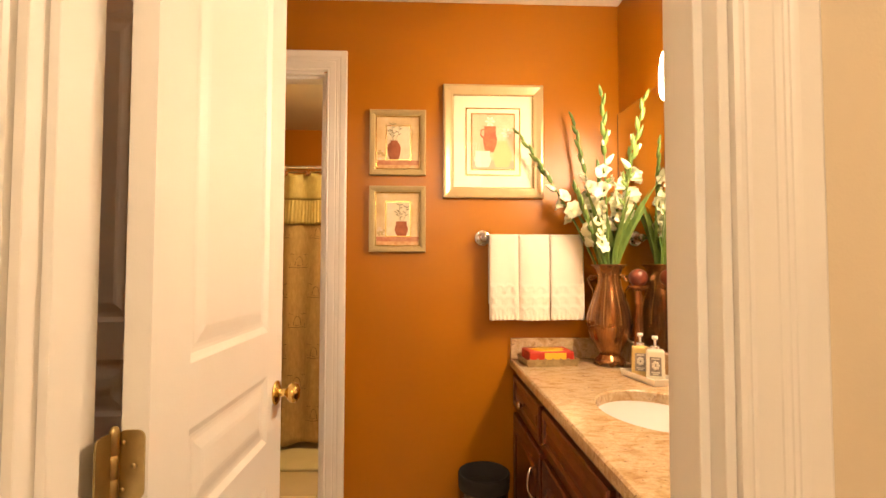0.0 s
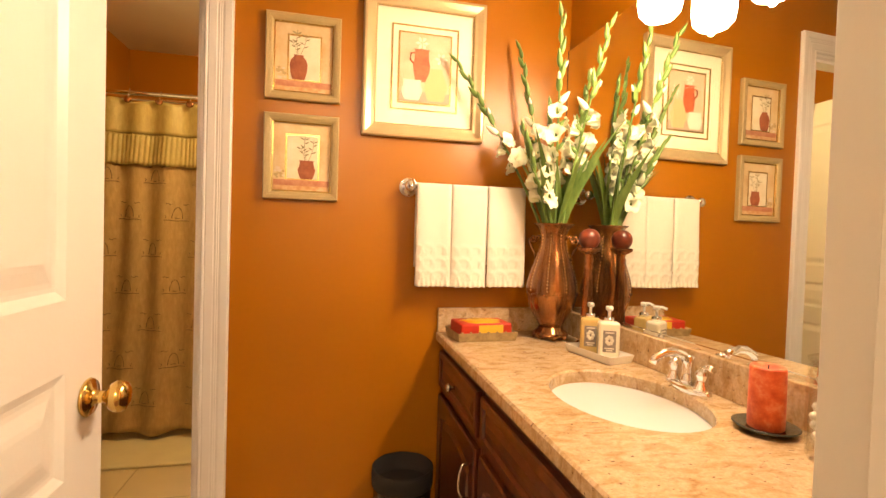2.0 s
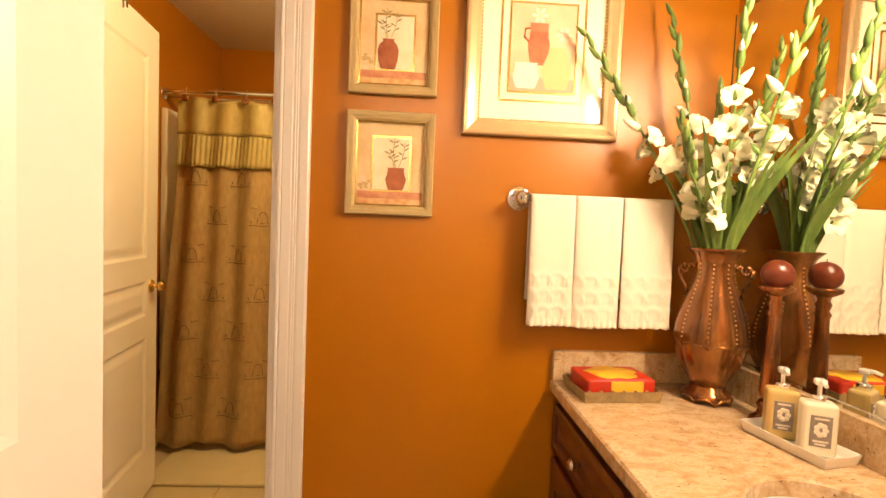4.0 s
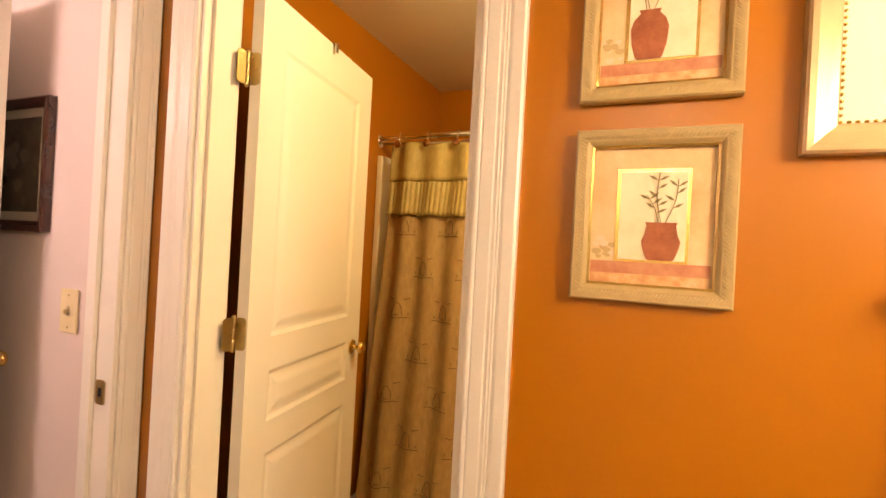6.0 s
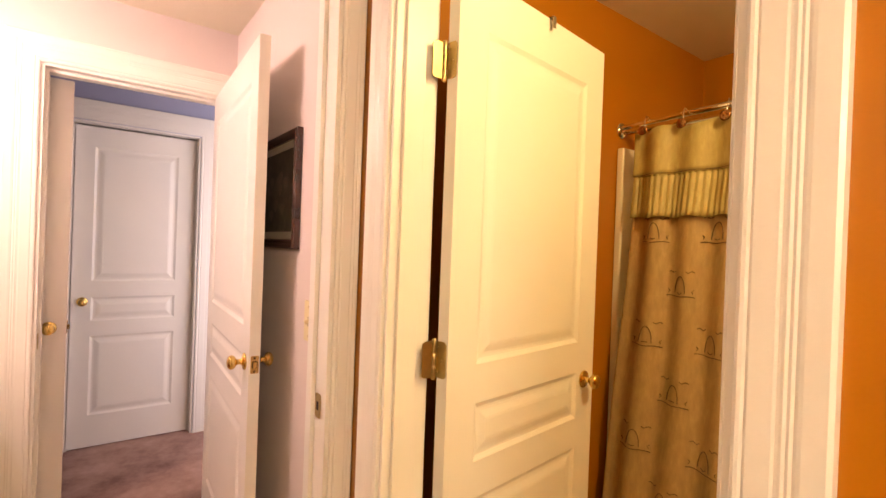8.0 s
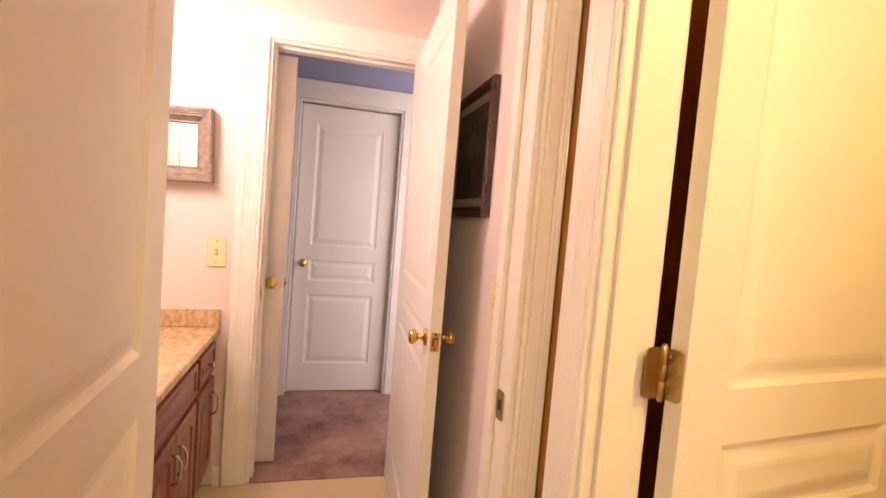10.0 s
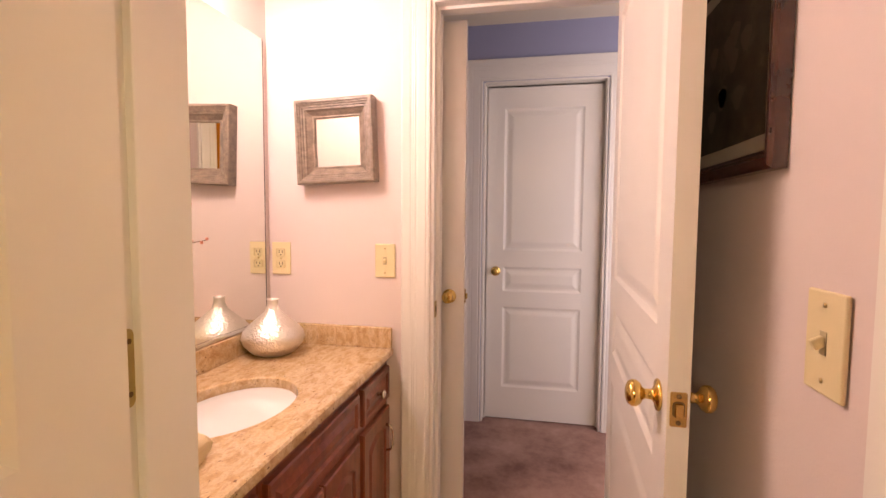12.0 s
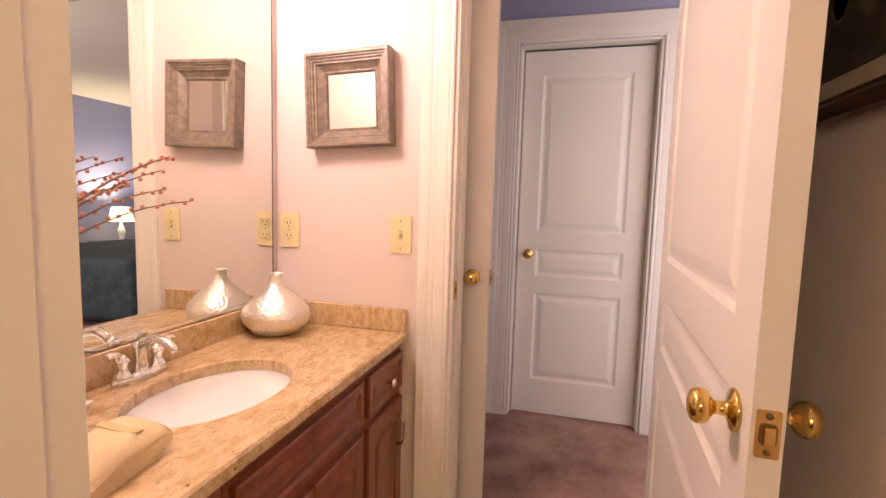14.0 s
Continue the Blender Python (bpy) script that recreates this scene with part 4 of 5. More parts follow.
def big_vase(m, label):
    """A lobed urn: eight panels swelling to a scalloped band, dark lower cup, pierced foot, flared rim."""
    v = thing("vase", m, label, "vase")
    prof = [(0.036, 0.040), (0.040, 0.046), (0.050, 0.064), (0.064, 0.086), (0.075, 0.108), (0.082, 0.130), (0.086, 0.150), (0.088, 0.166), (0.0875, 0.182), (0.085, 0.200), (0.079, 0.226), (0.070, 0.254), (0.060, 0.282), (0.0515, 0.306), (0.046, 0.328),
            (0.0435, 0.348), (0.045, 0.366), (0.051, 0.382), (0.062, 0.396), (0.070, 0.402), (0.068, 0.404), (0.060, 0.398), (0.044, 0.376), (0.039, 0.350), (0.039, 0.31), (0.0, 0.31)]

    def lobes(a, z):
        return 1 + (0.055 if z < 0.38 else 0.07) * (abs(math.sin(4 * a)) ** 0.75 - 0.6)
    body = part("body", lathe(B(), prof, 128, wobble=lobes), COPPER, v)
    zs, rs = [z for r, z in prof[:20]], [r for r, z in prof[:20]]
    # arched rim of each lower petal
    for k in range(8):
        pts = []
        for j in range(9):
            a = (k + j / 8) * math.pi / 4
            z = 0.150 + 0.012 * math.sin(math.pi * j / 8) ** 0.6
            r = np.interp(z, zs, rs) * lobes(a, z) + 0.0008
            pts.append((r * math.cos(a), r * math.sin(a), z))
        part("petal_rim", tube(B(), pts, 0.0026, 8), COPPER, body, "raised scalloped rim")
    foot = part("foot", lathe(B(), [(0.0, 0.014), (0.040, 0.014), (0.052, 0.010), (0.058, 0.016), (0.054, 0.026), (0.043, 0.034), (0.041, 0.042), (0.036, 0.046), (0, 0.046)], 96, wobble=lambda a, z: 1 + 0.05 * abs(math.sin(4 * a))), BRONZE, v, "dark scalloped foot")
    for k in range(8):
        a = k * math.pi / 4
        pts = []
        for j in range(9):
            b = a + (j / 8 - 0.5) * math.pi / 4
            pts.append((0.058 * math.cos(b), 0.058 * math.sin(b), 0.004 + 0.013 * math.sin(math.pi * j / 8)))
        part("foot_arch", tube(B(), pts, 0.004, 8), COPPER, foot, "arched toe of the foot")
    for s in (-1, 1):
        curl = [(s * (0.071 + 0.013 * (1 - q / 18) * math.cos(q * 0.55 + 2.6)), 0, 0.351 + 0.016 * (1 - q / 18) * math.sin(q * 0.55 + 2.6)) for q in range(16)]
        h = tube(B(), curl, 0.0055, 10, 0.004)
        tube(h, [(s * 0.043, 0, 0.350), (s * 0.050, 0, 0.358), curl[0]], 0.005, 10)
        tube(h, [(s * 0.084, 0, 0.351), (s * 0.084, 0, 0.335), (s * 0.076, 0, 0.315), (s * 0.066, 0, 0.300), (s * 0.062, 0, 0.284), (s * 0.066, 0, 0.274)], 0.0055, 10, 0.004)
        part("handle", h, COPPER, v, "scrolled handle")
    bm = B()
    for k in range(8):
        a = k * math.pi / 4
        for j in range(18):
            z = 0.172 + j * 0.0112
            r = np.interp(z, zs, rs) * lobes(a, z) + 0.0015
            lathe(bm, [(0, -0.0024), (0.0017, -0.0017), (0.0024, 0), (0.0017, 0.0017), (0, 0.0024)], 8, (r * math.cos(a), r * math.sin(a), z))
    tagged(part("beading", bm, BEADGOLD, v, "rows of pale golden beads"), kind="stuff")
    return v


VX, VY = 0.985, 1.965
big_vase(pose(VX, VY, CT, 0, 0, -36), "tall lobed copper bronze vase with beading and scrolled handles")


def blade(bm, pts, width, rnd):
    """A sword leaf along a curve, with a folded middle."""
    pts = [Vector(p) for p in pts]
    rows = []
    side = Vector((rnd.uniform(-1, 1), rnd.uniform(-1, 1), 0)).normalized()
    for i, p in enumerate(pts):
        u = i / (len(pts) - 1)
        w = width * (0.6 + 0.8 * math.sin(math.pi * min(1, u * 0.9 + 0.15))) * (1 - u ** 4)
        nrm = Vector((-side.y, side.x, 0.0)) * 0.25 * w
        rows.append([bm.verts.new(p - side * w), bm.verts.new(p + nrm), bm.verts.new(p + side * w)])
    for a, b in zip(rows, rows[1:]):
        for k in range(2):
            f = bm.faces.new((a[k], a[k + 1], b[k + 1], b[k]))
            f.smooth = True


def blossom(at, way, size, rnd):
    """A ruffled open gladiolus flower with six petals."""
    bm = B()
    n = 6
    for k in range(n):
        a = 2 * math.pi * k / n + rnd.random() * 0.4
        op = rnd.uniform(0.75, 1.1)
        grid = []
        for j in range(6):
            v = j / 5
            r = size * (0.08 + 0.80 * v ** 1.3) * op
            lift = size * (1.05 * v ** 0.6 - 0.45 * v ** 2.5)
            wd = size * 0.46 * math.sin(math.pi * min(1, 0.12 + 0.80 * v)) ** 0.8
            row = []
            for i in range(5):
                u = i / 4 * 2 - 1
                ruf = 0.10 * size * math.sin(u * 5 + k * 2.1) * v * v
                row.append(bm.verts.new((r * math.cos(a) - u * wd * math.sin(a), r * math.sin(a) + u * wd * math.cos(a), lift + ruf + 0.12 * size * u * u * v)))
            grid.append(row)
        for g0, g1 in zip(grid, grid[1:]):
            for i in range(4):
                f = bm.faces.new((g0[i], g0[i + 1], g1[i + 1], g1[i]))
                f.smooth = True
    rot = Vector(way).to_track_quat("Z", "Y").to_matrix().to_4x4()
    return turn(bm, Matrix.Translation(at) @ rot)


def bud(at, way, size, slim=1.0):
    bm = lathe(B(), [(0, 0), (0.17, 0.12), (0.22, 0.38), (0.15, 0.72), (0.04, 1.0), (0, 1.02)], 8)
    rot = Vector(way).to_track_quat("Z", "Y").to_matrix().to_4x4()
    return turn(bm, Matrix.Translation(at) @ rot @ Matrix.Diagonal((size * slim, size * slim, size, 1)))


def gladiolus(base, tip, seed, label, blooms=5):
    """A gladiolus spike standing in the vase: stem, buds towards the tip, open flowers lower down."""
    rnd = random.Random(seed)
    g = thing("gladiolus", pose(*base), label, "flower", "gladioli in the vase")
    t = Vector(tip) - Vector(base)
    pts = []
    for k in range(13):
        u = k / 12
        sag = Vector((t.x, t.y, 0)) * (u ** 1.5 - u) * 0.5
        pts.append(t * u + sag)
    part("stem", tube(B(), pts, 0.0055, 8, 0.0022), GREEN, g)
    phase = rnd.random() * 6
    n = 13
    for k in range(n):
        u = 0.40 + 0.57 * k / (n - 1)
        x = u * 12
        i = min(11, int(x))
        p = pts[i].lerp(pts[i + 1], x - i)
        axis = (pts[i + 1] - pts[i]).normalized()
        a = phase + (k % 2) * 2.3 + rnd.uniform(-0.4, 0.4)
        out = Vector((math.cos(a), math.sin(a), 0))
        way = (axis * 0.75 + out * 0.7).normalized()
        if k <= blooms:
            part("blossom", blossom(p + out * 0.008, (axis * 0.35 + out).normalized(), rnd.uniform(0.034, 0.047), rnd), PETAL, g, "ruffled white blossom")
            part("calyx", bud(p, way, 0.035), GREEN, g)
        elif k < blooms + 2:
            part("opening_bud", bud(p, way, 0.054), PETAL, g, "white opening bud")
            part("calyx", bud(p - way * 0.003, way, 0.042), GREEN, g)
        else:
            wb2 = (axis + out * 0.27).normalized()
            sz = 0.074 - 0.0035 * (k - blooms)
            part("bud", bud(p, wb2, sz, 0.72), GREEN, g, "pale green closed bud")
            if k < blooms + 4:
                part("bud_tip", bud(p + wb2 * sz * 0.56 + out * 0.002, (wb2 + out * 0.3).normalized(), sz * 0.42), PETAL, g, "white tip of a bud")
    for k in range(3):
        a = rnd.random() * 6.28
        ln = rnd.uniform(0.25, 0.40)
        bm = B()
        d = Vector((math.cos(a) * 0.16, math.sin(a) * 0.16, 0)) + Vector((t.x, t.y, 0)) * 0.45
        blade(bm, [Vector((0, 0, 0.02)) + Vector((0, 0, ln)) * v + d * v ** 1.6 * (ln / 0.4) for v in [q / 8 for q in range(9)]], 0.012, rnd)
        part("leaf", bm, GREEN, g, "sword shaped green leaf")
    return g


VZ = CT + 0.325
for i, (dx, dy, tip, bl) in enumerate((((-0.020), 0.012, (0.625, 2.055, 1.79), 3), (-0.010, 0.016, (0.865, 2.05, 1.86), 3), (-0.004, -0.014, (0.885, 1.76, 1.855), 4),
                                       (0.010, -0.018, (1.030, 1.72, 1.825), 4), (0.016, 0.004, (1.045, 1.86, 1.70), 3), (0.0, 0.0, (0.915, 1.88, 1.60), 4), (-0.014, -0.010, (0.82, 1.88, 1.52), 3))):
    gladiolus((VX + dx, VY + dy, VZ), tip, 40 + i, "white gladiolus spike with green buds in the bronze vase", bl)


def candlestick(m, label):
    c = thing("candle_holder", m, label, "candle holder")
    part("base", lathe(B(), [(0, 0), (0.048, 0), (0.050, 0.006), (0.044, 0.014), (0.030, 0.022), (0.026, 0.034), (0.031, 0.042), (0.024, 0.052), (0, 0.052)], 32), BRONZE, c)
    part("column", lathe(B(), [(0.020, 0.05), (0.027, 0.07), (0.018, 0.235), (0.023, 0.243), (0.016, 0.252), (0.022, 0.264), (0.016, 0.274), (0.020, 0.282), (0, 0.282)], 8), BRONZE, c, "eight sided tapering column")
    part("dish", lathe(B(), [(0, 0.280), (0.020, 0.282), (0.045, 0.292), (0.048, 0.300), (0.044, 0.302), (0.030, 0.298), (0, 0.296)], 32), BRONZE, c, "round drip dish")
    for q in c.children:
        q.matrix_local = Matrix.Diagonal((0.76, 0.76, 1.08, 1))
    return c


BALL = ramp_mat("dark_red_wax", [(0.3, (0.09, 0.016, 0.007)), (0.7, (0.21, 0.045, 0.018))], 0.3, 20, bump=0.05)
candlestick(pose(1.038, 1.815, CT), "bronze candle holder with a faceted column on the granite")
bc = thing("ball_candle", pose(1.038, 1.815, CT + 0.321), "dark red ball candle resting on the bronze holder", "candle")
part("wax", lathe(B(), [(0, 0)] + [(0.034 * math.sin(a), 0.032 - 0.034 * math.cos(a)) for a in [radians(20 + 10 * k) for k in range(16)]] + [(0, 0.0655)], 32), BALL, bc)
part("wick", tube(B(), [(0, 0, 0.064), (0.001, 0, 0.073)], 0.001, 6), DARK, bc)

CERAMIC = mat("white_glazed_ceramic", (0.84, 0.82, 0.76), 0.15, vary=0.03, bump=0.0, coat=0.3)


def dish(name, m, lx, ly, h, material, label, category, rim=0.012):
    """A rectangular tray with sloping sides."""
    bm = B()
    lev = [(lx - rim, ly - rim, 0.0), (lx, ly, h), (lx - 0.005, ly - 0.005, h), (lx - rim - 0.004, ly - rim - 0.004, 0.005)]
    rings = [[bm.verts.new(c) for c in ((-a / 2, -b / 2, z), (a / 2, -b / 2, z), (a / 2, b / 2, z), (-a / 2, b / 2, z))] for a, b, z in lev]
    for p, q in zip(rings, rings[1:]):
        for k in range(4):
            bm.faces.new((p[k], p[(k + 1) % 4], q[(k + 1) % 4], q[k]))
    bm.faces.new(rings[0][::-1])
    bm.faces.new(rings[-1])
    bmesh.ops.bevel(bm, geom=bm.edges[:], offset=0.0015, segments=2, affect="EDGES", profile=0.5)
    ob = mesh(name, bm, material)
    ob.matrix_world = m
    return tagged(ob, label, category)


SOAP_AMBER = mat("amber_liquid_soap", (0.62, 0.45, 0.17), 0.08, vary=0.1, scale=10, coat=0.6)
SOAP_CREAM = mat("cream_lotion", (0.84, 0.79, 0.62), 0.12, vary=0.05, scale=10, coat=0.5)
LABEL = mat("grey_brown_label", (0.34, 0.29, 0.24), 0.6, vary=0.5, scale=90)
LABELTXT = mat("pale_label_print", (0.75, 0.68, 0.55), 0.6)
dish("soap_tray", pose(1.015, 1.70, CT, 0, 0, -78), 0.19, 0.095, 0.024, CERAMIC, "white ceramic tray holding two soap dispensers", "tray")


def dispenser(m, liquid, label):
    s = thing("soap_dispenser", m, label, "soap dispenser", "two soap dispensers")
    part("bottle", box(B(), -0.030, 0.030, -0.021, 0.021, 0.0, 0.108, 0.009, 4), liquid, s)
    part("collar", lathe(B(), [(0, 0.106), (0.014, 0.106), (0.014, 0.118), (0.010, 0.121), (0, 0.121)], 20), CHROME, s, "silver collar")
    pm = B()
    lathe(pm, [(0.004, 0.12), (0.004, 0.142), (0.0, 0.142)], 12)
    box(pm, -0.010, 0.010, -0.010, 0.010, 0.140, 0.153, 0.004, 2)
    tube(pm, [(0, 0, 0.149), (0, -0.016, 0.150), (0, -0.030, 0.146)], 0.0042, 10)
    part("pump", pm, CERAMIC, s, "white pump head")
    lb = part("label", box(B(), -0.018, 0.018, -0.0222, -0.0206, 0.022, 0.084), LABEL, s, "grey-brown paper label")
    for z, wd in ((0.078, 0.012), (0.033, 0.013), (0.027, 0.009)):
        part("print_line", box(B(), -wd, wd, -0.0229, -0.0221, z - 0.0018, z + 0.0018), LABELTXT, lb)
    for k in range(7):
        a = k * 0.9
        part("printed_petal", turn(lathe(B(), [(0, 0), (0.0055, 0), (0.005, 0.0006), (0, 0.0008)], 10), pose(0.0075 * math.cos(a), -0.0222, 0.056 + 0.010 * math.sin(a), 90)), LABELTXT, lb)
    return s


dispenser(pose(1.005, 1.735, CT + 0.006, 0, 0, -24), SOAP_AMBER, "clear amber liquid soap dispenser with a white pump")
dispenser(pose(1.022, 1.660, CT + 0.006, 0, 0, -24), SOAP_CREAM, "cream lotion dispenser with a white pump")

STONE = ramp_mat("carved_grey_stone", [(0.3, (0.22, 0.15, 0.06)), (0.7, (0.42, 0.31, 0.14))], 0.7, 40, bump=0.4)
dish("stone_tray", pose(0.738, 1.995, CT, 0, 0, 4), 0.215, 0.15, 0.030, STONE, "carved grey stone tray under a wrapped soap", "tray")
for kx in range(7):
    for ky in (-1, 1):
        knob = tagged(mesh("tray_bead", lathe(B(), [(0, 0), (0.004, 0.001), (0.0045, 0.003), (0.003, 0.005), (0, 0.006)], 10, (-0.093 + kx * 0.031, ky * 0.0725, 0.0285)), STONE))
        knob.parent = bpy.data.objects["stone_tray"]
REDWRAP = mat("red_wrapping", (0.55, 0.03, 0.012), 0.4, vary=0.25, scale=30)
YELLOWWRAP = mat("yellow_wrapping", (0.82, 0.56, 0.04), 0.4, vary=0.2, scale=18, tint=(0.78, 0.40, 0.03))
pk = thing("wrapped_soap", pose(0.738, 1.995, CT + 0.006, 0, 0, 4), "red and yellow wrapped soap lying on the tray", "soap")
part("wrapper", box(B(), -0.092, 0.092, -0.060, 0.060, 0.0, 0.052, 0.007, 3), REDWRAP, pk)
bm = lathe(B(), [(0, 0.0515), (1.0, 0.0518), (0.99, 0.0530), (0, 0.0534)], 24, wobble=lambda a, z: 1 + 0.10 * math.sin(5 * a) + 0.06 * math.sin(9 * a + 1))
part("yellow_label", turn(bm, Matrix.Diagonal((0.068, 0.053, 1, 1))), YELLOWWRAP, pk, "ragged yellow label on top")
part("yellow_front", turn(box(B(), -0.030, 0.058, -0.0615, -0.0598, 0.008, 0.047, 0.0006, 1), pose(0, 0, 0)), YELLOWWRAP, pk, "yellow patch on the front")

CANDLERED = ramp_mat("mottled_orange_wax", [(0.35, (0.54, 0.070, 0.020)), (0.52, (0.70, 0.135, 0.040)), (0.7, (0.80, 0.30, 0.13))], 0.45, 42, bump=0.1)
DARKGLASS = mat("dark_green_grey_glass", (0.06, 0.07, 0.05), 0.12, vary=0.3, scale=20, coat=0.5)
ob = tagged(mesh("candle_plate", lathe(B(), [(0, 0), (0.036, 0), (0.053, 0.009), (0.056, 0.012), (0.052, 0.013), (0.034, 0.006), (0, 0.006)], 40, (1.035, 1.15, CT)), DARKGLASS), "dark glass plate under the pillar candle", "plate")
pc = thing("pillar_candle", pose(1.035, 1.15, CT + 0.0065), "orange-red mottled pillar candle on a dark plate", "candle")
part("wax", lathe(B(), [(0, 0), (0.029, 0), (0.031, 0.003), (0.030, 0.112), (0.028, 0.116), (0.025, 0.114), (0.012, 0.109), (0, 0.107)], 40), CANDLERED, pc)
part("wick", tube(B(), [(0, 0, 0.107), (0.001, 0, 0.118)], 0.0012, 6), DARK, pc)

CLEAR = thin_glass_mat("clear_glass")
SHELLS = ramp_mat("pale_bath_pearls", [(0.3, (0.80, 0.74, 0.62)), (0.7, (0.88, 0.85, 0.78))], 0.4, 60)
gj = thing("glass_jar", pose(1.045, 1.01, CT), "clear glass jar with lid full of pale bath pearls", "jar")
part("jar_body", lathe(B(), [(0, 0), (0.052, 0), (0.056, 0.006), (0.058, 0.05), (0.058, 0.145), (0.052, 0.158), (0.049, 0.158), (0.054, 0.145), (0.054, 0.01), (0, 0.008)], 40), CLEAR, gj)
lid = part("lid", lathe(B(), [(0, 0.160), (0.056, 0.160), (0.058, 0.166), (0.040, 0.174), (0.010, 0.178), (0.010, 0.186), (0.017, 0.194), (0.016, 0.204), (0, 0.208)], 32), CLEAR, gj, "clear glass lid with a knob")
rnd = random.Random(5)
bm = B()
for k in range(150):
    a, r = rnd.random() * 6.28, 0.045 * math.sqrt(rnd.random())
    lathe(bm, [(0, -0.008), (0.006, -0.005), (0.008, 0), (0.006, 0.005), (0, 0.008)], 8, (r * math.cos(a), r * math.sin(a), 0.018 + 0.115 * k / 150))
for ob in gj.children:
    ob.visible_shadow = False
tagged(part("bath_pearls", bm, SHELLS, gj, "heap of pale round bath pearls"), kind="stuff")
gt = thing("toothbrush_cup", pose(0.955, 0.935, CT), "chrome ringed glass cup on the granite counter", "cup")
part("cup", lathe(B(), [(0, 0), (0.034, 0), (0.038, 0.09), (0.036, 0.09), (0.032, 0.006), (0, 0.006)], 32), CLEAR, gt)
part("ring", lathe(B(), [(0.0375, 0.082), (0.042, 0.084), (0.042, 0.092), (0.0375, 0.094)], 32), CHROME, gt, "chrome rim ring")

BIN = mat("dark_metal_bin", (0.10, 0.075, 0.055), 0.22, 0.8, vary=0.3, scale=8)
wb = thing("waste_bin", pose(0.475, 1.97, 0.0) @ Matrix.Diagonal((1, 1, 1.12, 1)), "dark round metal waste bin with a black liner", "waste bin")
part("body", lathe(B(), [(0, 0.0), (0.082, 0.0), (0.085, 0.004), (0.098, 0.335), (0.100, 0.34), (0.096, 0.34), (0.083, 0.008), (0, 0.008)], 40), BIN, wb)
part("liner", lathe(B(), [(0.101, 0.30), (0.1025, 0.345), (0.100, 0.352), (0.094, 0.350), (0.086, 0.10), (0, 0.09)], 40, wobble=lambda a, z: 1 + 0.008 * math.sin(9 * a + z * 40)), DARK, wb, "black plastic liner folded over the rim")

# ---- tub room ----
SURROUND = mat("cream_acrylic", (0.82, 0.76, 0.60), 0.2, vary=0.04, coat=0.3)
tb = thing("bathtub", pose(0, 0, 0), "cream acrylic bathtub behind the shower curtain", "bathtub")
bm = B()
box(bm, TW + 0.004, 0.745, 3.40, TB - 0.004, 0.0, 0.40, 0.02, 3)
part("shell", bm, SURROUND, tb)
ts = thing("tub_surround", pose(0, 0, 0), "cream acrylic wall surround above the bathtub", "shower surround")
part("side_panel", box(B(), TW + 0.001, TW + 0.035, 3.35, TB - 0.03, 0.401, 1.80, 0.008, 3), SURROUND, ts)
part("back_panel", box(B(), TW + 0.036, 0.745, TB - 0.028, TB - 0.001, 0.401, 1.80, 0.006, 2), SURROUND, ts)

CURTAIN = ramp_mat("olive_beige_woven_cloth", [(0.3, (0.33, 0.215, 0.08)), (0.55, (0.41, 0.275, 0.105)), (0.75, (0.49, 0.345, 0.14))], 0.55, 60, (1, 1, 0.3), 0.2)
# curtain cloth again, yellower: the near lamp's light is put into the colour
VALANCE = ramp_mat("lamplit_olive_valance_cloth", [(0.3, (0.34, 0.255, 0.075)), (0.55, (0.42, 0.325, 0.105)), (0.75, (0.50, 0.40, 0.15))], 0.5, 60, (1, 1, 0.3), 0.2)
THREAD = mat("dark_brown_thread", (0.13, 0.075, 0.03), 0.7)
rod = thing("shower_rod", pose(TW, 3.36, 1.885), "curved chrome shower rod with a second straight rail", "curtain rod")
part("rail", tube(B(), [(0.012 + 1.89 * k / 16, -0.05 * math.sin(math.pi * k / 16), 0) for k in range(17)], 0.011, 12), CHROME, rod)
part("inner_rail", tube(B(), [(0.012, 0.05, -0.012), (1.90, 0.05, -0.012)], 0.009, 12), CHROME, rod)
for rx in (0.0, 1.912):
    part("flange", turn(lathe(B(), [(0, 0), (0.034, 0), (0.034, 0.004), (0.018, 0.012), (0, 0.012)], 24), pose(rx, 0.02, -0.006, 0, 90 if rx == 0 else -90, 0)), CHROME, rod)


def curtain_y(x, z):
    low = 1 - z / 1.85
    fold = math.sin(x * 41.0 + 0.8 * math.sin(x * 7)) * 0.7 + 0.3 * math.sin(x * 23 + 1.3)
    return 3.325 - 0.10 * low ** 1.6 + fold * (0.018 + 0.006 * low)


def curtain_x(x, z):
    low = 1 - z / 1.85
    return x - 0.07 * low * max(0.0, (-0.55 - x) / 0.5) + 0.006 * math.sin(z * 5 + x * 11)


def cloth(x0, x1, z0, z1, nx, nz, off, extra=None):
    bm = B()
    rows = []
    for j in range(nz + 1):
        z = z0 + (z1 - z0) * j / nz
        row = []
        for i in range(nx + 1):
            x = x0 + (x1 - x0) * i / nx
            y = curtain_y(x, z) - off
            zz = z
            if extra:
                y, zz = extra(x, y, z)
            row.append(bm.verts.new((curtain_x(x, z), y, zz)))
        rows.append(row)
    for a, b in zip(rows, rows[1:]):
        for i in range(nx):
            f = bm.faces.new((a[i], a[i + 1], b[i + 1], b[i]))
            f.smooth = True
    bmesh.ops.recalc_face_normals(bm, faces=bm.faces)
    bmesh.ops.solidify(bm, geom=bm.faces[:], thickness=0.0025)
    return bm


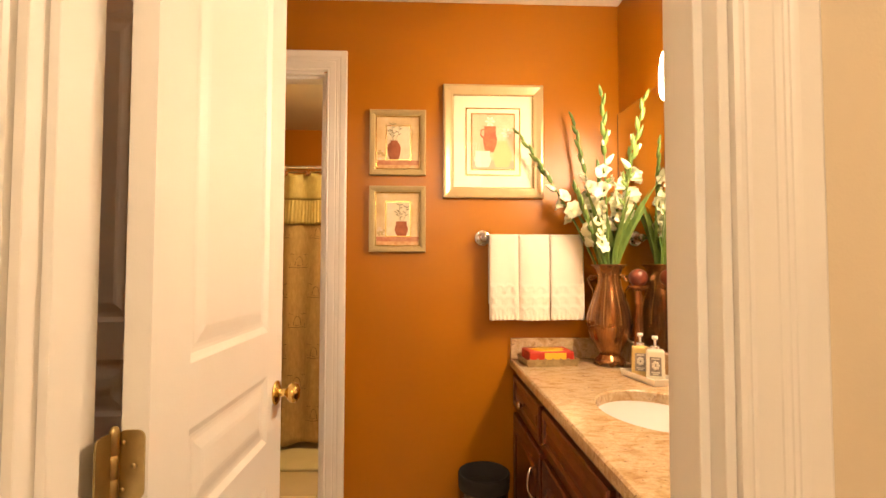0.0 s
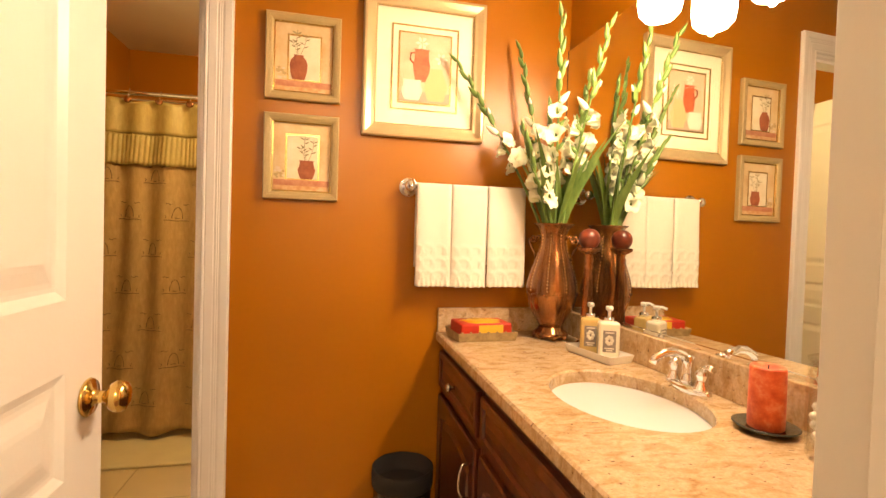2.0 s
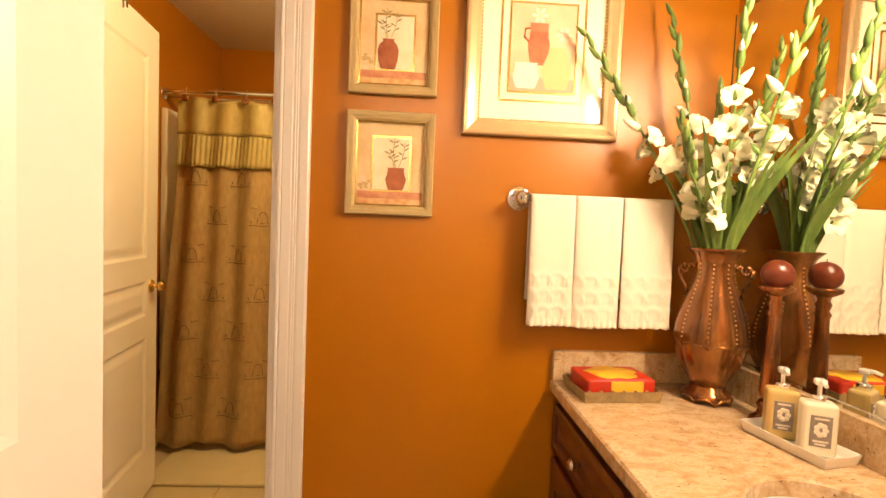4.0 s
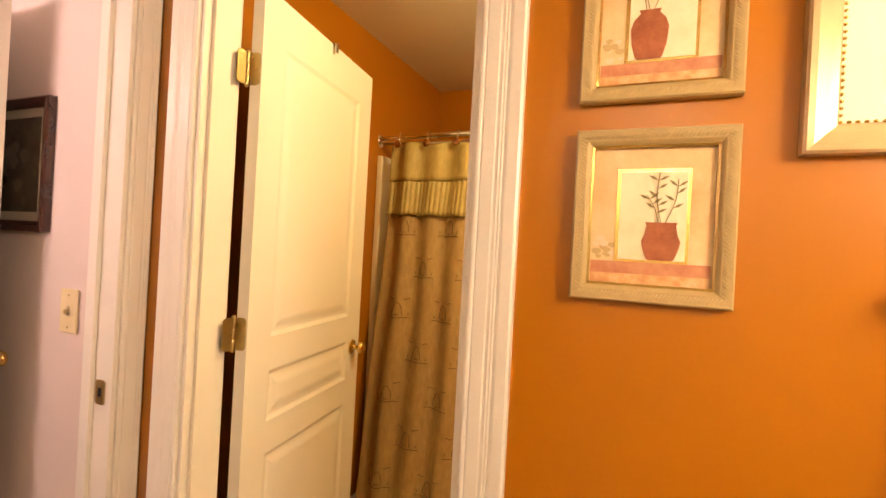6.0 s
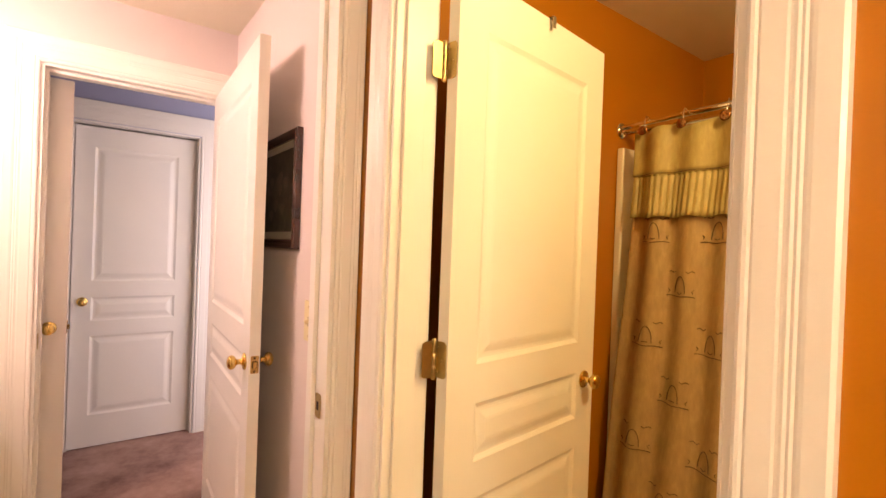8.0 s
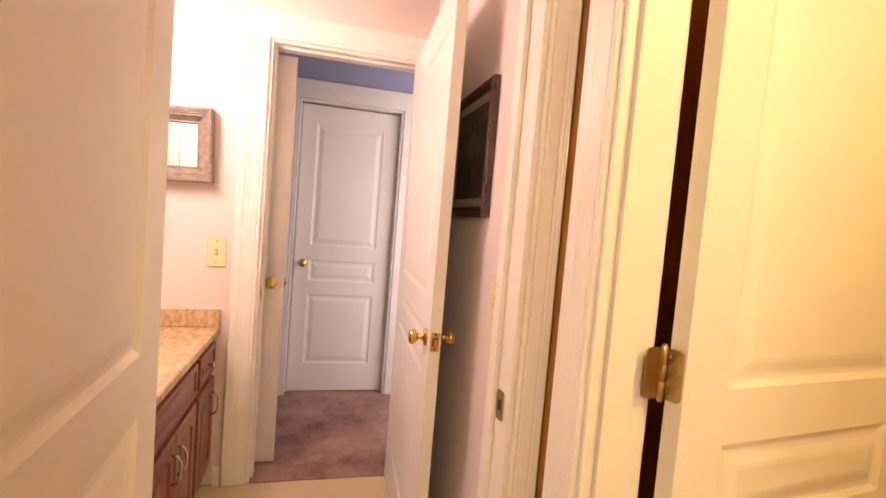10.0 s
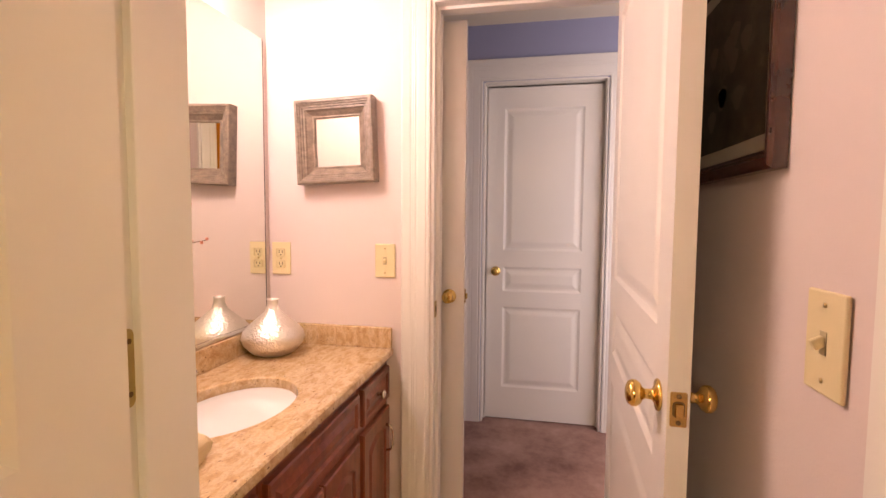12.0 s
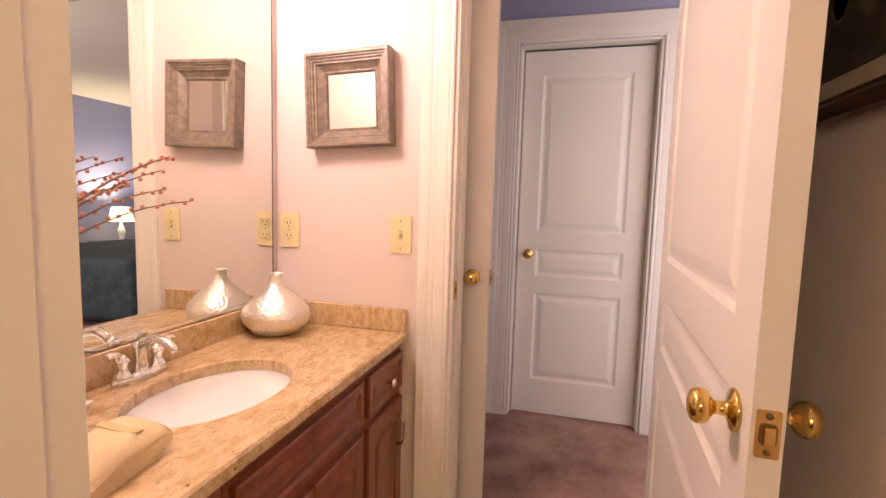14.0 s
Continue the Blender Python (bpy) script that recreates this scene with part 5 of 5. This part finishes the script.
sc = thing("shower_curtain", pose(0, 0, 0), "olive beige shower curtain with ruffled valance and stitched motifs", "shower curtain")
CX0, CX1 = -1.055, 0.70
part("main_cloth", cloth(CX0, CX1, 0.055, 1.52, 220, 40, 0.0, lambda x, y, z: (y, z + (0.012 * math.sin(x * 21) if z < 0.06 else 0))), CURTAIN, sc)
part("ruffle", cloth(CX0, CX1, 1.495, 1.665, 330, 8, 0.010, lambda x, y, z: (y - 0.004 * math.sin(x * 300) - 0.010 * (1.665 - z) / 0.17, z + 0.004 * math.sin(x * 60) * (z < 1.50))), VALANCE, sc, "gathered ruffle band")
part("header", cloth(CX0, CX1, 1.66, 1.84, 220, 8, 0.014, lambda x, y, z: (y, z + (0.008 * math.cos(x * 34) if z > 1.83 else 0))), VALANCE, sc, "top band of the valance")
rnd = random.Random(9)


def stitch(bm, x, z, pts, off=0.0045):
    tube(bm, [(curtain_x(x + px, z + pz), curtain_y(x + px, z + pz) - off, z + pz) for px, pz in pts], 0.0017, 4)


for j, mz in enumerate((1.40, 1.20, 1.00, 0.80, 0.60, 0.40, 0.20)):
    for i in range(8):
        mx = CX0 + 0.11 + i * 0.225 + (0.11 if j % 2 else 0.0)
        if mx > CX1 - 0.1:
            continue
        bm = B()
        stitch(bm, mx, mz, [(-0.055 + 0.011 * k, 0.002 * math.sin(k)) for k in range(11)])
        stitch(bm, mx, mz, [(0.022 * math.cos(q), 0.012 + 0.062 * math.sin(q)) for q in [math.pi * k / 8 for k in range(9)]])
        for sgn in (-1, 1):
            stitch(bm, mx, mz, [(sgn * 0.048, 0.012), (sgn * 0.044, 0.020), (sgn * 0.050, 0.026)])
            stitch(bm, mx, mz, [(sgn * 0.050, 0.090), (sgn * 0.042, 0.094), (sgn * 0.030, 0.086), (sgn * 0.022, 0.092)])
        stitch(bm, mx, mz, [(-0.010, 0.014), (0.0, 0.006 + 0.012 * rnd.random()), (0.010, 0.014)])
        part("stitched_motif", bm, THREAD, sc, "dark stitched arch motif")
for mz in (1.665, 1.50):
    part("seam", tube(B(), [(curtain_x(x, mz), curtain_y(x, mz) - 0.0165, mz) for x in [CX0 + (CX1 - CX0) * k / 120 for k in range(121)]], 0.0014, 4), THREAD, sc, "dark seam")
for k in range(12):
    x = CX0 + 0.04 + k * 0.152
    r = thing("curtain_ring", pose(x, 3.318, 1.852), "bronze curtain ring with a round rosette", "curtain ring", "curtain rings")
    part("hook", tube(B(), [(0.0, 0.0, -0.02), (0, -0.012, 0.0), (0, -0.012, 0.03), (0, 0.0, 0.05), (0, 0.014, 0.045), (0, 0.016, 0.03)], 0.0022, 8), CHROME, r)
    part("rosette", turn(lathe(B(), [(0, 0), (0.018, 0), (0.019, 0.004), (0.013, 0.007), (0.010, 0.006), (0.004, 0.010), (0, 0.010)], 20), pose(0, -0.022, -0.012, 90)), BRONZE, r, "round bronze rosette")
RUG = mat("cream_bath_rug", (0.74, 0.64, 0.38), 0.95, vary=0.12, scale=12, bump=0.9, grain=300)
tagged(mesh("bath_rug", box(B(), -1.02, 0.15, 2.93, 3.36, 0.0, 0.018, 0.008, 3), RUG), "cream cut pile bath rug before the bathtub", "rug")
# hook over the tub room door
hk = thing("door_hook", pose(-0.928, 2.62, 2.032, 0, 0, 7.5), "small metal hook over the top of the door", "hook")
part("strap", box(B(), -0.002, 0.022, -0.008, 0.008, 0.001, 0.003), NICKEL, hk)
part("tongue", box(B(), 0.0225, 0.0245, -0.008, 0.008, -0.03, 0.003), NICKEL, hk)
# flush bulb holder of the tub room and ceiling lamp of the hall, both unseen and assumed in form
dl = thing("bulb_holder", pose(0.15, 2.60, CZ), "round white ceiling bulb holder of the tub room", "ceiling lamp")
part("ring", lathe(B(), [(0, 0), (0.062, 0.0), (0.062, -0.010), (0.03, -0.018), (0.022, -0.035), (0, -0.035)], 32), WHITE, dl)
cl = thing("ceiling_lamp", pose(0.2, -1.0, CZ), "round frosted ceiling lamp of the entry hall", "ceiling lamp")
part("canopy", lathe(B(), [(0, 0), (0.09, 0), (0.09, -0.02), (0, -0.02)], 32), NICKEL, cl)
part("globe", lathe(B(), [(0.075, -0.021), (0.10, -0.04), (0.10, -0.07), (0.06, -0.10), (0, -0.108)], 32), GLOBE, cl, "lit frosted glass globe")

# ---- pink room ----
PT = 0.745
for x_hi, x_lo, kind in ((-1.325, -1.64, "drawer"), (-1.64, -2.205, "sink"), (-2.205, -2.518, "drawer")):
    vanity_unit(pose(x_hi, 1.205, 0, 0, 0, 180), x_hi - x_lo, PT - 0.034, 1.205 - PS - 0.003, REDCHERRY, kind, "red cherry vanity cabinet with raised panels under granite", "pink room vanity")
worktop("granite_countertop", PW + 0.001, PE - 0.001, PS + 0.001, 1.23, PT - 0.032, PT, -1.895, 0.970, 0.213, 0.155, "polished golden granite countertop on the red cherry vanity")
splash(PW + 0.023, PE - 0.001, PS + 0.001, PS + 0.021, PT + 0.0005, PT + 0.08, "golden granite backsplash strip under the mirror")
splash(PW + 0.001, PW + 0.022, PS + 0.001, 1.228, PT + 0.0005, PT + 0.08, "golden granite backsplash strip along the pink wall")
basin(pose(-1.895, 0.970, PT - 0.033), 0.218, 0.161, "white oval undermount porcelain sink in pale granite")
faucet(pose(-1.885, 0.758, PT, 0, 0, 180) @ Matrix.Scale(0.95, 4), "chrome two-handled faucet at the pink room sink")
wall_mirror(pose(PE - 0.004, PS + 0.002, PT + 0.088, 0, 0, 180), PE - PW - 0.04, 1.10, "large frameless wall mirror above the pink room vanity")
light_bar(pose(-1.85, PS, 2.16, 0, 0, 180), 0.45, (-0.15, 0.0, 0.15), 0.16, "nickel vanity light bar with lit frosted shades", SHADE_ROSE)

PEWTER = ramp_mat("grey_brown_washed_wood", [(0.3, (0.13, 0.100, 0.078)), (0.6, (0.28, 0.225, 0.175)), (0.8, (0.42, 0.35, 0.28))], 0.35, 30, (1, 1, 1.5), 0.12)
sm = thing("framed_mirror", pose(PW + 0.001, 0.863, 1.372, 0, -2.2, 90), "small square mirror in a stepped grey-brown frame", "mirror")
part("frame", frame_ring(0.313, 0.318, [(0, 0), (0, -0.050), (0.004, -0.055), (0.012, -0.055), (0.015, -0.049), (0.019, -0.049), (0.022, -0.043), (0.027, -0.043), (0.030, -0.037), (0.036, -0.037),
                                        (0.040, -0.030), (0.058, -0.016), (0.063, -0.018), (0.067, -0.014), (0.067, 0)]), PEWTER, sm)
part("glass", box(B(), 0.066, 0.313 - 0.066, -0.009, -0.001, 0.066, 0.318 - 0.066, 0.002, 2), MIRROR, sm)

IVORY = mat("ivory_plastic", (0.80, 0.70, 0.42), 0.35, vary=0.04)


def wall_plate(m, kind, label):
    """A light switch or socket: wall plane y = 0, facing -y."""
    p = thing("light_switch" if kind == "switch" else "power_outlet", m @ Matrix.Scale(1.12, 4), label, "light switch" if kind == "switch" else "power outlet")
    part("plate", box(B(), -0.036, 0.036, -0.006, 0, -0.058, 0.058, 0.003, 3), IVORY, p)
    if kind == "switch":
        # the slot is a block in darker ivory, its shadow put into the colour
        part("slot", box(B(), -0.006, 0.006, -0.0068, -0.0061, -0.013, 0.013), mat("ivory_shadow_gap", (0.5, 0.42, 0.24), 0.5), p)
        part("toggle", turn(box(B(), -0.004, 0.004, -0.014, 0.0, -0.006, 0.006, 0.0015, 2), pose(0, -0.005, 0.003, 25)), IVORY, p)
    else:
        for s in (-1, 1):
            o = part("socket", box(B(), -0.016, 0.016, -0.0085, -0.0061, s * 0.021 - 0.014, s * 0.021 + 0.014, 0.004, 3), IVORY, p)
            # openings drawn as near-black blocks, with no depth to shade them
            for sx in (-0.006, 0.006):
                part("slot", box(B(), sx - 0.0012, sx + 0.0012, -0.0089, -0.0084, s * 0.021 - 0.002, s * 0.021 + 0.007), DARK, o)
            part("ground_hole", box(B(), -0.0022, 0.0022, -0.0089, -0.0084, s * 0.021 - 0.010, s * 0.021 - 0.006), DARK, o)
    for sz in ((-0.042, 0.042) if kind == "switch" else (0.0,)):
        part("screw", turn(lathe(B(), [(0, 0), (0.003, 0), (0.003, 0.001), (0, 0.0014)], 10), pose(0, -0.0061, sz, 90)), DULLBRASS, p)
    return p


wall_plate(pose(PW + 0.001, 0.765, 1.083, 0, 0, 90), "outlet", "ivory duplex power outlet on the pink wall")
wall_plate(pose(PW + 0.001, 1.200, 1.083, 0, 0, 90), "switch", "ivory toggle light switch on the pink wall")
wall_plate(pose(-1.432, PN - 0.001, 1.098, 0, 0, 0), "switch", "ivory toggle light switch beside the passage")

SILVER = mat("hammered_silver", (0.90, 0.87, 0.82), 0.36, 1.0, vary=0.08, scale=60, bump=0.35, grain=60)
hammer = SILVER.node_tree.nodes.new("ShaderNodeTexVoronoi")
hammer.inputs["Scale"].default_value = 115
for node in list(SILVER.node_tree.nodes):
    if node.bl_idname == "ShaderNodeTexCoord":
        SILVER.node_tree.links.new(node.outputs["Object"], hammer.inputs["Vector"])
    if node.bl_idname == "ShaderNodeBump":
        SILVER.node_tree.links.new(hammer.outputs["Distance"], node.inputs["Height"])
        node.inputs["Strength"].default_value = 0.55
sv = thing("silver_vase", pose(-2.345, 0.825, PT), "squat hammered silver vase with a narrow neck", "vase")
part("body", lathe(B(), [(0, 0), (0.050, 0), (0.075, 0.010), (0.104, 0.040), (0.112, 0.062), (0.106, 0.085), (0.085, 0.110), (0.055, 0.136), (0.030, 0.158), (0.021, 0.178), (0.019, 0.196), (0.022, 0.204), (0.018, 0.204), (0.015, 0.19), (0, 0.17)], 56), SILVER, sv)


def folded_towel(m, label):
    t = thing("folded_towel", m, label, "towel")
    # one thick cloth folded back and forth, its bends rounded
    line = [(0.085, 0.008), (0.0, 0.008), (-0.080, 0.008), (-0.094, 0.012), (-0.096, 0.019), (-0.086, 0.025), (-0.02, 0.026), (0.075, 0.026), (0.094, 0.030), (0.099, 0.038), (0.092, 0.045), (0.06, 0.0475), (0.0, 0.046), (-0.06, 0.045), (-0.088, 0.043)]
    line = [(-x, z) for x, z in line]
    th = 0.0088
    ny = 14
    slices = []
    bm = B()
    for j in range(ny + 1):
        y = (j / ny - 0.5) * 0.115
        ends = 0.92 + 0.08 * math.sin(math.pi * j / ny) ** 0.4
        low = 1 - 0.30 * abs(2 * j / ny - 1) ** 5
        row = []
        for side in (1, -1):
            for i in (range(len(line)) if side > 0 else reversed(range(len(line)))):
                p0, p1 = Vector(line[max(0, i - 1)]), Vector(line[min(len(line) - 1, i + 1)])
                d = (p1 - p0).normalized()
                x, z = line[i][0] - side * d.y * th * ends, line[i][1] + side * d.x * th * ends
                sag = 0.0034 * math.sin(x * 47 + y * 38) + 0.0016 * math.sin(y * 90 + x * 20)
                row.append(bm.verts.new((x + 0.004 * math.sin(y * 33 + z * 90), y + 0.003 * math.sin(z * 160 + x * 30), max(0.0005, (z + sag * min(1, z / 0.02)) * low))))
        slices.append(row)
    for p, q in zip(slices, slices[1:]):
        for i in range(len(p)):
            bm.faces.new((p[i], p[(i + 1) % len(p)], q[(i + 1) % len(p)], q[i])).smooth = True
    n2 = len(line)
    for row in (slices[0], slices[-1]):
        for i in range(n2 - 1):
            bm.faces.new((row[i], row[i + 1], row[2 * n2 - 2 - i], row[2 * n2 - 1 - i]))
    part("cloth", bm, TERRY2, t)
    stripe = B()
    cols = [[stripe.verts.new((x, (j / 12 - 0.5) * 0.080, 0.0582 + 0.0034 * math.sin(x * 47 + (j / 12 - 0.5) * 0.110 * 38) - dz) ) for j in range(13)] for x, dz in ((-0.066, 0.002), (-0.065, 0.0), (-0.050, 0.0), (-0.049, 0.002))]
    for p, q in zip(cols, cols[1:]):
        for j in range(12):
            stripe.faces.new((p[j], p[j + 1], q[j + 1], q[j]))
    part("woven_stripe", stripe, mat("golden_stripe_cloth", (0.72, 0.53, 0.26), 0.8, vary=0.2, scale=60), t, "golden woven stripe")
    return t


folded_towel(pose(-1.525, 1.06, PT, 0, 0, 8), "folded yellow cream hand towel on the granite counter")
dish("soap_dish", pose(-1.655, 0.80, PT, 0, 0, 20), 0.11, 0.08, 0.018, CERAMIC, "small white ceramic soap dish by the sink", "soap dish")

# berry twigs in a slim vase at the end of the pink counter
TWIG = mat("brown_twig", (0.16, 0.09, 0.05), 0.7, vary=0.3, scale=60)
BERRY = mat("orange_pink_berry", (0.58, 0.22, 0.13), 0.4, vary=0.3, scale=80)
bvx, bvy = -1.50, 0.80
bv = thing("bud_vase", pose(bvx, bvy, PT), "slim silver bud vase standing on the granite counter", "vase")
part("body", lathe(B(), [(0, 0), (0.035, 0), (0.042, 0.02), (0.045, 0.08), (0.032, 0.17), (0.020, 0.22), (0.024, 0.24), (0.018, 0.24), (0.016, 0.20), (0, 0.18)], 32), SILVER, bv)
rnd = random.Random(21)
for k in range(7):
    tw = thing("berry_twig", pose(bvx, bvy, PT + 0.235), "bare twig with small orange-pink berries in a vase", "twig", "berry twigs")
    a = rnd.uniform(2.5, 4.0)
    ln = rnd.uniform(0.36, 0.54)
    up = rnd.uniform(-0.02, 0.32)
    pts = [(ln * u * math.cos(a), 0.35 * ln * u * math.sin(a), up * u + 0.05 * math.sin(3 * u)) for u in [q / 8 for q in range(9)]]
    part("stem", tube(B(), pts, 0.0025, 6, 0.0012), TWIG, tw)
    for q in range(14):
        u = 0.3 + 0.7 * q / 13
        i = min(7, int(u * 8))
        p = Vector(pts[i]).lerp(Vector(pts[i + 1]), u * 8 - i)
        p += Vector((rnd.uniform(-1, 1), rnd.uniform(-1, 1), rnd.uniform(-1, 1))) * 0.006
        part("berry", lathe(B(), [(0, -0.005), (0.004, -0.003), (0.005, 0), (0.004, 0.003), (0, 0.005)], 8, tuple(p)), BERRY, tw)

MAHOG = ramp_mat("dark_mahogany_frame", [(0.3, (0.025, 0.008, 0.005)), (0.7, (0.08, 0.022, 0.012))], 0.25, 12, (6, 1, 1), 0.05, coat=0.4)
DARKART = ramp_mat("dark_still_life_print", [(0.3, (0.03, 0.025, 0.018)), (0.55, (0.075, 0.06, 0.04)), (0.75, (0.16, 0.13, 0.10))], 0.5, 12, bump=0.0)
PALEMAT = mat("grey_cream_mat", (0.50, 0.45, 0.37), 0.8, vary=0.05)
dp = thing("framed_print", pose(-1.985, PN - 0.001, 1.325), "dark still life print in a mahogany frame", "picture")
part("frame", frame_ring(0.43, 0.415, [(0, 0), (0, -0.020), (0.006, -0.026), (0.018, -0.024), (0.026, -0.016), (0.032, -0.014), (0.032, 0)]), MAHOG, dp)
part("mat_board", box(B(), 0.031, 0.399, -0.007, 0, 0.031, 0.384), PALEMAT, dp)
part("print", box(B(), 0.06, 0.37, -0.0085, -0.0071, 0.06, 0.355), DARKART, dp)
BLOOM = mat("dim_bloom_ink", (0.17, 0.14, 0.11), 0.7)
for k in range(9):
    bm = B()
    cx, cz = 0.215 + rnd.uniform(-0.09, 0.09), 0.20 + rnd.uniform(-0.09, 0.08)
    bm.faces.new([bm.verts.new((cx + 0.022 * (1 + 0.3 * math.sin(3 * a)) * math.cos(a), -0.0091, cz + 0.022 * math.sin(a))) for a in [q * math.pi / 5 for q in range(10)]])
    part("painted_bloom", bm, BLOOM, dp, "dim painted bloom")

# strike plates on the jambs
for m, lab in ((pose(-1.137, PASS[1] - 0.0085, 0.93, 0, 0, 0), "brass strike plate on the passage jamb"), (pose(PW - 0.02, HALL[0] + 0.0085, 0.90, 0, 0, 180), "brass strike plate on the hall jamb")):
    sp = thing("strike_plate", m, lab, "strike plate")
    part("plate", rounded_plate(0.032, 0.062, 0.002, 0.006), DULLBRASS, sp)
    # near-black block drawn for the shaded latch opening
    part("latch_hole", box(B(), -0.006, 0.006, -0.0026, -0.0021, -0.011, 0.011), DARK, sp)

# ---- bedroom seen through the opening and in the mirror ----
TEAL = ramp_mat("dark_teal_blanket", [(0.3, (0.018, 0.030, 0.034)), (0.7, (0.055, 0.075, 0.08))], 0.85, 10, bump=0.4)
bed = thing("bed", pose(-6.1, 4.85, 0, 0, 0, -90), "bed with a dark teal blanket and dark blue pillows", "bed")
part("mattress", box(B(), 0, 1.65, 0.08, 2.0, 0.30, 0.60, 0.06, 4), PORCELAIN, bed)
bm = box(B(), -0.03, 1.68, 0.55, 2.05, 0.10, 0.66, 0.07, 4)
bmesh.ops.subdivide_edges(bm, edges=[e for e in bm.edges if e.calc_length() > 0.3], cuts=14, use_grid_fill=True)
bm.normal_update()
for v in bm.verts:
    v.co += v.normal * 0.02 * noise.noise(v.co * 4.0)
part("blanket", bm, TEAL, bed)
for k in range(2):
    part("pillow", box(B(), 0.10 + k * 0.77, 0.78 + k * 0.77, 0.12, 0.52, 0.60, 0.80, 0.08, 5), mat("dark_blue_pillow", (0.04, 0.06, 0.13), 0.9), bed, "dark blue pillow")
part("headboard", box(B(), -0.05, 1.70, -0.02, 0.06, 0.0, 1.05, 0.02, 3), CHERRY, bed, "dark wooden headboard")
for lx in (0.05, 1.60):
    part("leg", box(B(), lx - 0.04, lx + 0.04, 1.90, 1.98, 0, 0.11, 0.005), CHERRY, bed)
ns = thing("nightstand", pose(-5.7, 5.2, 0), "dark wooden nightstand beside the bed", "nightstand")
part("body", box(B(), -0.25, 0.25, -0.2, 0.2, 0.004, 0.58, 0.006), CHERRY, ns)
part("top", box(B(), -0.27, 0.27, -0.22, 0.22, 0.581, 0.61, 0.006), CHERRY, ns)
part("drawer_front", box(B(), -0.22, 0.22, -0.215, -0.201, 0.36, 0.55, 0.004), CHERRY, ns)
tl = thing("table_lamp", pose(-5.7, 5.2, 0.61) @ Matrix.Scale(0.85, 4), "white table lamp with a lit fabric shade", "table lamp")
part("base", lathe(B(), [(0, 0), (0.07, 0), (0.07, 0.015), (0.03, 0.03), (0.05, 0.10), (0.055, 0.15), (0.02, 0.24), (0.012, 0.30), (0, 0.30)], 28), PORCELAIN, tl)
part("lampshade", lathe(B(), [(0.17, 0.29), (0.12, 0.50), (0.118, 0.50), (0.168, 0.29)], 32), glow_mat("lit_lampshade_cloth", (1.0, 0.78, 0.5), 3.0), tl)

# ---- floor tiles ----
TS = 0.33
bm = box(B(), 0.002, TS - 0.002, 0.002, TS - 0.002, -0.02, 0.0, 0.0015, 1)
tile_me = bpy.data.meshes.new("tile")
bm.to_mesh(tile_me)
bm.free()
tile_me.materials.append(TILE)
floor_ob = bpy.data.objects["floor_tile_bed"]
for i in range(-4, 4):
    for j in range(2, 13):
        x, y = i * TS, j * TS
        if x < TW - 0.4 or x > 1.12 or y > 3.4:
            continue
        t = new("tile", tile_me)
        t.parent = floor_ob
        t.location = (x, y, 0)
